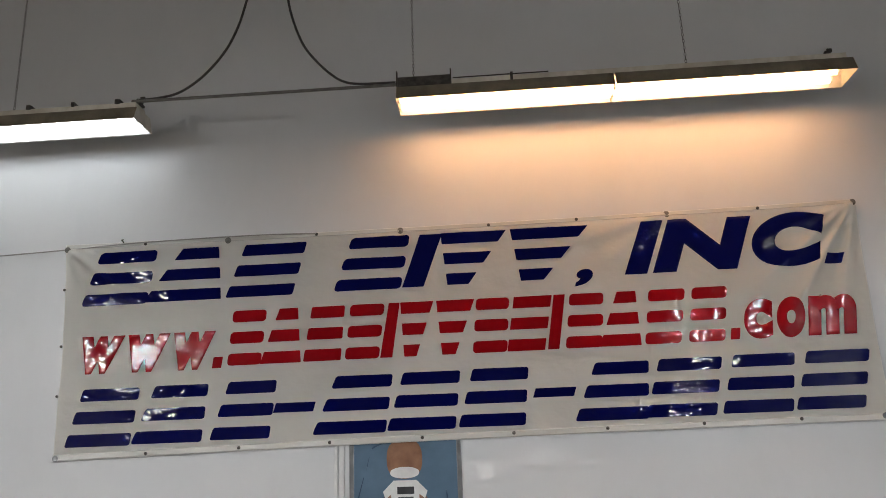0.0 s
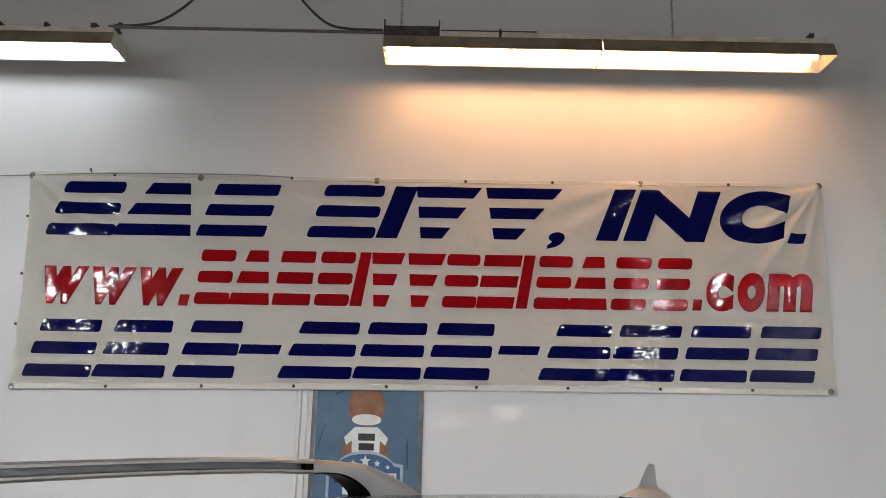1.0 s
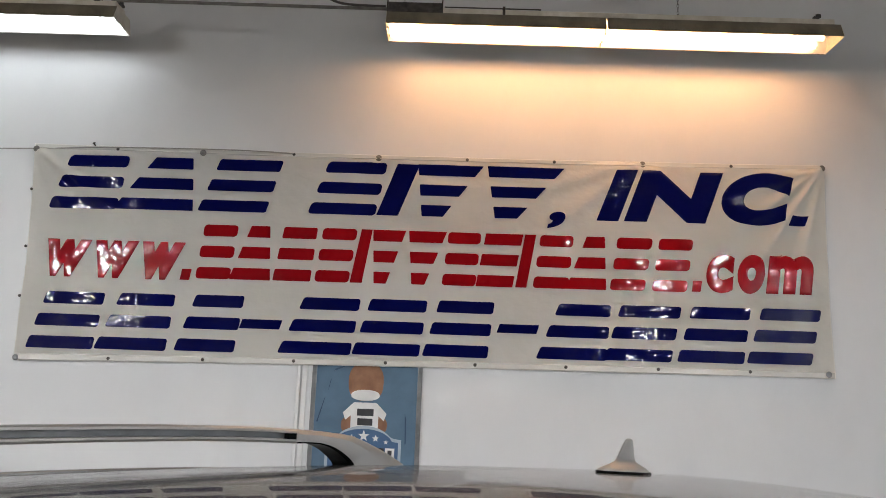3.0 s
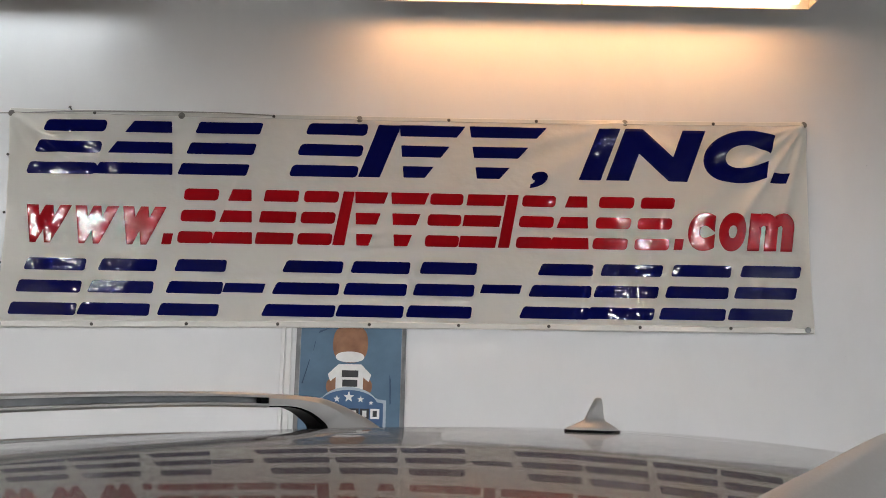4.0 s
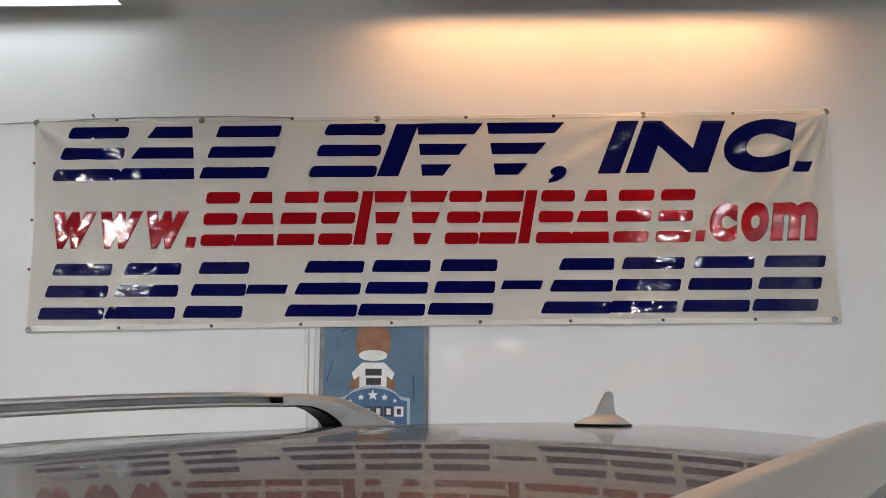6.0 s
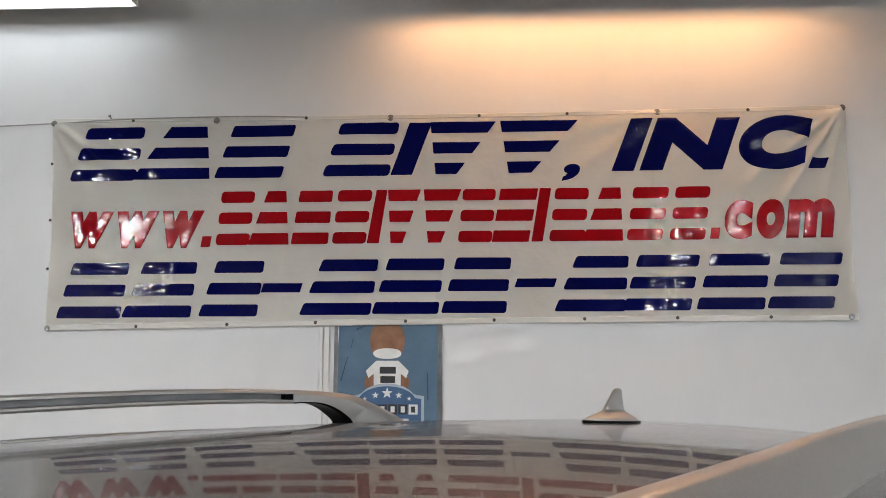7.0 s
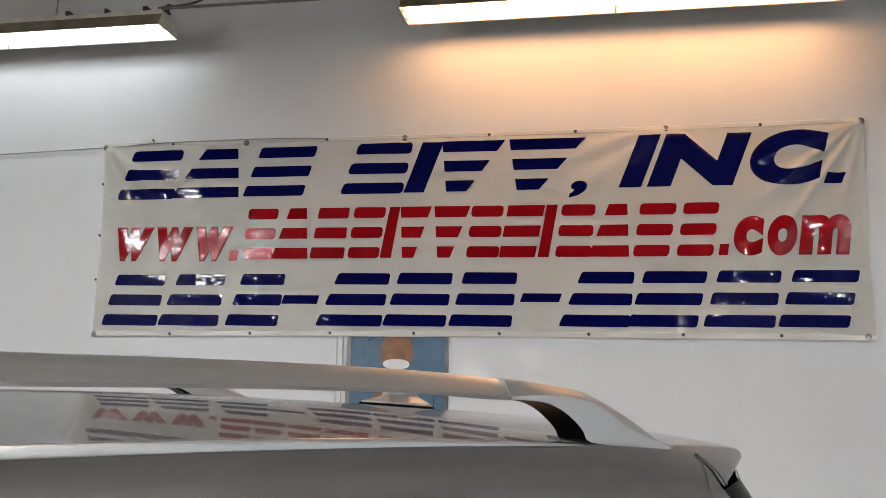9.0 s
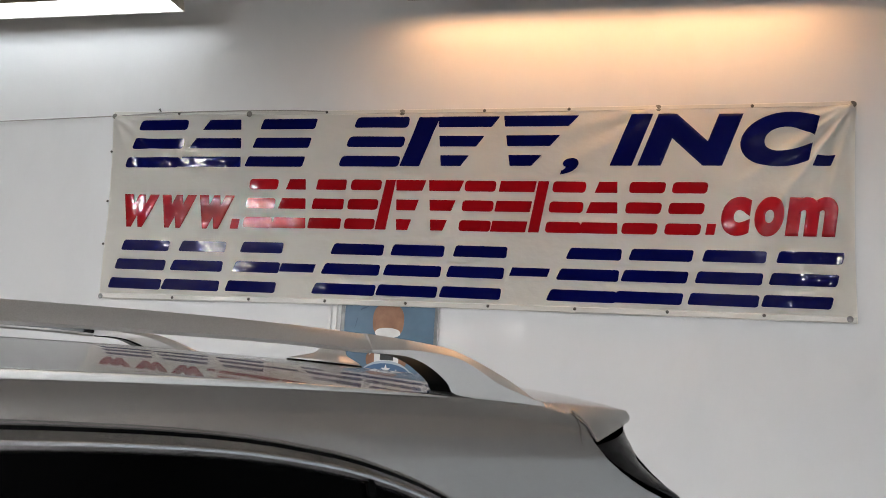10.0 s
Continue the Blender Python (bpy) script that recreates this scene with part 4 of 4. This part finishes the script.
# windscreen, rear glass and tail
bm = bmesh.new()
shell(bm, span(0, 1, 16), span(-1, 1, 24), lambda a, c: Vector((-1.52 + 0.57 * a, c * (0.80 - 0.20 * a), 1.04 + 0.55 * a - 0.05 * c * c - 0.02 * math.sin(math.pi * a) + 0.05 * math.sin(math.pi * a))))
bmesh.ops.solidify(bm, geom=bm.faces[:], thickness=0.005)
part("windscreen", bm, M_GLASS, car, "dark windscreen", True)


# the tailgate's flank: from the joint to the rear corner
CORNER = [(1.15, 2.34, 0.72), (1.30, 2.30, 0.66), (1.40, 2.262, 0.60), (1.479, 2.216, 0.555), (1.538, 2.136, 0.538), (1.592, 2.078, 0.530), (1.625, 2.073, 0.530)]


def corner(z):
    x, y = lerp_table(z, CORNER)
    return x, y


def flank_point(z, a, hand):
    xs_ = seam_x(min(z, 1.603)) + 0.002
    zs, zb = roof_at(1.9)[2], lerp_table(2.0, BELT)[0]
    y0 = side_at_height(xs_, z, 1).y if z < zs else roof_at(1.9)[3] - 0.01
    x1, y1 = corner(z + 0.015 * a)
    bulge = 0.012 * math.sin(math.pi * a)
    return Vector((xs_ + (x1 - xs_) * a, hand * (y0 - 0.004 + (y1 - y0) * a + bulge), z + 0.018 * a * (1 if z > 1.55 else 0.3)))


for hand in (-1, 1):
    bm = bmesh.new()
    shell(bm, [1.15 + (1.590 - 1.15) * (1 - (1 - t) ** 1.5) for t in span(0, 1, 24)], span(0, 1, 10), lambda z, a: flank_point(z, a, hand))
    bmesh.ops.solidify(bm, geom=bm.faces[:], thickness=0.004)
    bmesh.ops.recalc_face_normals(bm, faces=bm.faces)
    part("tailgate_flank", bm, M_GLOSSBLACK, car, "black gloss flank of the tailgate", True)


def tail_point(z, c):
    x, y = corner(z)
    return Vector((x - 0.004 + 0.05 * (1 - c * c), c * (y - 0.004), z))


bm = bmesh.new()
shell(bm, span(1.15, 1.622, 20), span(-1, 1, 30), tail_point)
bmesh.ops.solidify(bm, geom=bm.faces[:], thickness=0.005)
bmesh.ops.recalc_face_normals(bm, faces=bm.faces)
part("rear_glass", bm, M_GLASS, car, "dark rear window glass", True)

# spoiler: carries on the roof line and ends in a lip
TOPSHARE = 0.86


def spoiler_point(a, c):
    m, s = abs(c), (1 if c >= 0 else -1)
    ws = roof_at(1.87)[3]
    if m <= TOPSHARE:
        k = m / TOPSHARE
        y0 = 0.525 * k
        z0 = roof_z(1.87, y0)
        y1, z1 = 0.530 * k, 1.672 - CROWN * (0.53 * k) ** 2 - 0.002 * max(0, k - 0.9) / 0.1
        x1 = 2.082 - 0.008 * k ** 4
    else:
        k = (m - TOPSHARE) / (1 - TOPSHARE)
        y0 = 0.525 + (ws - 0.525) * math.sin(k * math.pi / 2)
        z0 = roof_z(1.87, y0)
        y1, z1 = 0.530 + 0.004 * math.sin(math.pi * k), 1.638 - 0.018 * k
        x1 = 2.074 + 0.005 * k
    x0 = seam_x(z0) + 0.0008
    e = a
    return Vector((x0 + (x1 - x0) * a, s * (y0 + (y1 - y0) * e), z0 + (z1 - z0) * (0.85 * a + 0.15 * a * a)))


bm = bmesh.new()
shell(bm, span(0, 1, 14), span(-1, 1, 110), spoiler_point)
bmesh.ops.solidify(bm, geom=bm.faces[:], thickness=-0.005)
bmesh.ops.recalc_face_normals(bm, faces=bm.faces)
spoiler = part("spoiler", bm, M_PAINT, car, "silver spoiler over the tailgate", True)
bm = bmesh.new()
shell(bm, span(0, 1, 4), span(-1, 1, 20), lambda a, c: Vector((1.93 + 0.135 * a, c * (0.575 - 0.05 * a), 1.598 + 0.016 * a)))
bmesh.ops.solidify(bm, geom=bm.faces[:], thickness=0.003)
part("underside", bm, M_BLACKTRIM, spoiler, "black spoiler underside")

# chrome rod added in the joint to draw the highlight along its edge
for hand in (-1, 1):
    part("seam_highlight", sweep(bmesh.new(), spline([(1.8835, hand * 0.553, 1.644), (1.8915, hand * 0.579, 1.624), (1.893, hand * 0.598, 1.601)], 6), circle(0.0016, 6), Vector((1, 0, 0))), M_CHROME, car, "thin bright rod standing in for the seam highlight", True)

# raised moulding along the edge of the roof
LIFT = [(-0.93, 0.006), (0.50, 0.008), (1.05, 0.008), (1.30, 0.006), (1.50, 0.003), (1.62, 0.000)]
for hand in (-1, 1):
    pts = []
    for x in span(-0.90, 1.60, 50):
        y = roof_at(x)[1] + 0.004
        pts.append(Vector((x, hand * y, roof_z(x, y) + lerp_table(x, LIFT)[0] - 0.007)))
    part("roof_moulding", sweep(bmesh.new(), pts, rounded(0.007, 0.014, 0.0025, 2)), M_PAINT, car, "thin silver moulding along the roof edge", True)

# roof rails
RAIL_TOP = [(-0.42, 1.697), (-0.30, 1.725), (-0.15, 1.745), (0.10, 1.754), (0.50, 1.757), (0.90, 1.757), (1.15, 1.757), (1.35, 1.753), (1.47, 1.747)]


RAIL_OFF = -0.010


def rail_side(x, hand):
    return hand * (0.516 - 0.008 * ((x - 1.2) / 1.5) ** 2) + RAIL_OFF


for hand in (-1, 1):
    rail = part("roof_rail", bmesh.new(), M_RAIL, car, "satin silver roof rail with a slot", True)
    bm = bmesh.new()
    xs = span(-0.16, 1.468, 60)
    path = [Vector((x, rail_side(x, hand), lerp_table(x, RAIL_TOP)[0] - 0.0125)) for x in xs]
    # bar with a sloping outer face and a slot along its inner face
    sec = [(-0.0205, -0.0090), (-0.0185, -0.0125), (0.014, -0.0125), (0.018, -0.009), (0.018, -0.0055), (0.0030, -0.0050), (0.0030, 0.0050), (0.018, 0.0055),
           (0.018, 0.0095), (0.0145, 0.0120), (0.0105, 0.0125), (0.0055, 0.0125), (0.0010, 0.0113), (-0.0080, 0.0037), (-0.0172, -0.0050)]
    # side of the sweep points to -y for a path along +x
    sec = [(a * (1 if hand > 0 else -1), b) for a, b in sec]
    sweep(bm, path, sec)
    bm.to_mesh(rail.data)
    bm.free()
    rail.data.shade_smooth()
    rail.data.set_sharp_from_angle(angle=radians(40))
    # added darker strip that stands in for the shade inside the slot
    shade_path = [Vector((x, rail_side(x, hand) - hand * 0.0045, lerp_table(x, RAIL_TOP)[0] - 0.0125)) for x in xs]
    part("slot_shade", sweep(bmesh.new(), shade_path, rounded(0.003, 0.0096, 0.0005, 1)), M_ALU, rail, "darker grey strip standing in for shade in the slot")
    part("slot_plug", boxed(1.448, 1.467, rail_side(1.45, hand) - hand * 0.0105 - 0.0068, rail_side(1.45, hand) - hand * 0.0105 + 0.0068, 1.7295, 1.7400), M_BLACKTRIM, rail, "black slot end plug")
    for end in (1, -1):
        # foot: upper and lower outline in x, z, mirrored for the front one
        up = [(1.468, 1.7475), (1.52, 1.744), (1.57, 1.7395), (1.62, 1.7335), (1.662, 1.722), (1.700, 1.709), (1.745, 1.692), (1.785, 1.674), (1.816, 1.657)]
        lo = [(1.468, 1.7225), (1.505, 1.7215), (1.533, 1.7185), (1.560, 1.710), (1.583, 1.698), (1.603, 1.684), (1.620, 1.669), (1.70, 1.660), (1.816, 1.651)]
        us = spline([(x, 0, z) for x, z in up], 4)
        ls = spline([(x, 0, z) for x, z in lo], 4)
        bm = bmesh.new()
        rings = []
        n = len(us)
        for i in range(n):
            k = i / (n - 1)
            half = 0.0188 + 0.0045 * min(1.0, k / 0.5)
            u, l = us[i], ls[i]
            ring = []
            side = 0.14 + 0.56 * min(1.0, k / 0.45)   # height at which the outer face leans in
            for a, b in ((-0.96, 0.10), (-0.90, 0.0), (1.04, 0.0), (1.08, 0.10), (1.08, side), (0.66 + 0.12 * k, side + 0.6 * (1 - side)), (0.24 + 0.10 * k, 1.0), (-0.32, 1.0), (-0.68, 0.92), (-0.96, 0.65)):
                x = l.x + (u.x - l.x) * b
                z = l.z + (u.z - l.z) * b
                yy = hand * rail_side(min(x, 1.6), hand) + a * half
                if end < 0:
                    x = 1.308 - x
                    z = z - 0.012 + 0.0 * k
                ring.append(bm.verts.new((x, hand * yy, z)))
            rings.append(ring)
        for a, b in zip(rings, rings[1:]):
            for j in range(10):
                bm.faces.new((a[j], a[(j + 1) % 10], b[(j + 1) % 10], b[j])).material_index = 1 if j in (0, 1) else 0
        bm.faces.new(rings[0])
        bm.faces.new(rings[-1])
        bmesh.ops.recalc_face_normals(bm, faces=bm.faces)
        foot = part("rail_foot", bm, [M_RAIL, M_BLACKTRIM], rail, "silver moulded foot, black below", True)
        foot.data.set_sharp_from_angle(angle=radians(22))

# aerial fin
fin = part("aerial_fin", bmesh.new(), M_RAIL, car, "silver shark-fin aerial on the roof", True)
bm = bmesh.new()
FX0 = 1.680
prof = []
for zz, back, front, wide in ((0.0, 0.180, 0.002, 0.034), (0.003, 0.181, 0.001, 0.034), (0.0055, 0.177, 0.010, 0.031), (0.0095, 0.168, 0.028, 0.024), (0.0135, 0.158, 0.046, 0.016), (0.017, 0.149, 0.060, 0.010),
                              (0.0215, 0.1445, 0.067, 0.0082), (0.031, 0.142, 0.078, 0.0070), (0.041, 0.1405, 0.090, 0.0058), (0.049, 0.140, 0.100, 0.0048), (0.0545, 0.138, 0.108, 0.0038), (0.057, 0.132, 0.116, 0.0015)):
    ring = []
    cx, hl = (back + front) / 2, (back - front) / 2
    for i in range(20):
        t = 2 * math.pi * i / 20
        x = FX0 + 0.965 * (cx + hl * math.cos(t))
        y = wide * math.sin(t) * (1 - 0.35 * max(0, -math.cos(t)))
        ring.append(bm.verts.new((x, y, roof_z(x, y) + 0.003 + zz)))
    prof.append(ring)
for a, b in zip(prof, prof[1:]):
    for i in range(20):
        bm.faces.new((a[i], a[(i + 1) % 20], b[(i + 1) % 20], b[i]))
bm.faces.new(prof[-1])
bmesh.ops.recalc_face_normals(bm, faces=bm.faces)
bm.to_mesh(fin.data)
bm.free()
fin.data.shade_smooth()
bm = bmesh.new()
ring0, ring1 = [], []
for i in range(24):
    t = 2 * math.pi * i / 24
    for ring, z, g in ((ring0, -0.001, 1.03), (ring1, 0.004, 1.03)):
        x = FX0 + 0.088 + 0.0893 * g * math.cos(t)
        y = 0.037 * g * math.sin(t) * (1 - 0.35 * max(0, -math.cos(t)))
        ring.append(bm.verts.new((x, y, roof_z(x, y) + z)))
for i in range(24):
    bm.faces.new((ring0[i], ring0[(i + 1) % 24], ring1[(i + 1) % 24], ring1[i]))
bm.faces.new(ring1)
bmesh.ops.recalc_face_normals(bm, faces=bm.faces)
part("gasket", bm, M_BLACKTRIM, fin, "black rubber base seal")

# wheels, lamps, bumpers, mirrors
for x in (-1.50, 1.36):
    for hand in (-1, 1):
        wheel = part("wheel", bmesh.new(), M_TYRE, car, "road wheel")
        bm = bmesh.new()
        cy = hand * 0.84
        prof = [(0.21, -0.10), (0.30, -0.115), (0.345, -0.09), (0.352, 0.0), (0.345, 0.09), (0.30, 0.115), (0.21, 0.10)]
        rings = [[bm.verts.new((x + r * math.cos(2 * math.pi * i / 32), cy + w, 0.352 + r * math.sin(2 * math.pi * i / 32))) for i in range(32)] for r, w in prof]
        for a, b in zip(rings, rings[1:]):
            for i in range(32):
                bm.faces.new((a[i], a[(i + 1) % 32], b[(i + 1) % 32], b[i]))
        bmesh.ops.recalc_face_normals(bm, faces=bm.faces)
        bm.to_mesh(wheel.data)
        bm.free()
        wheel.data.shade_smooth()
        bm = bmesh.new()
        rod(bm, (x, cy - hand * 0.02, 0.352), (x, cy + hand * 0.02, 0.352), 0.215, 32)
        for i in range(5):
            a = 2 * math.pi * i / 5
            rod(bm, (x, cy + hand * 0.05, 0.352), (x + 0.2 * math.cos(a), cy + hand * 0.04, 0.352 + 0.2 * math.sin(a)), 0.03, 8)
        part("rim", bm, M_ALU, wheel, "alloy rim")
for hand in (-1, 1):
    part("tail_lamp", boxed(2.06, 2.19, hand * 0.74 - 0.09, hand * 0.74 + 0.09, 0.92, 1.12, 0.03), M_LAMPRED, car, "red tail lamp")
    part("headlight", boxed(-2.36, -2.16, hand * 0.64 - 0.11, hand * 0.64 + 0.11, 0.66, 0.80, 0.03), M_LAMPCLEAR, car, "clear headlight")
    part("door_mirror", boxed(-0.86, -0.72, hand * 1.0 - 0.09, hand * 1.0 + 0.09, 1.06, 1.20, 0.04, 3), M_PAINT, car, "silver door mirror", True)
part("grille", boxed(-2.45, -2.36, -0.45, 0.45, 0.46, 0.66, 0.02), M_BLACKTRIM, car, "black grille")
part("rear_bumper", boxed(2.10, 2.33, -0.70, 0.70, 0.38, 0.62, 0.06, 3), M_PAINT, car, "silver rear bumper", True)
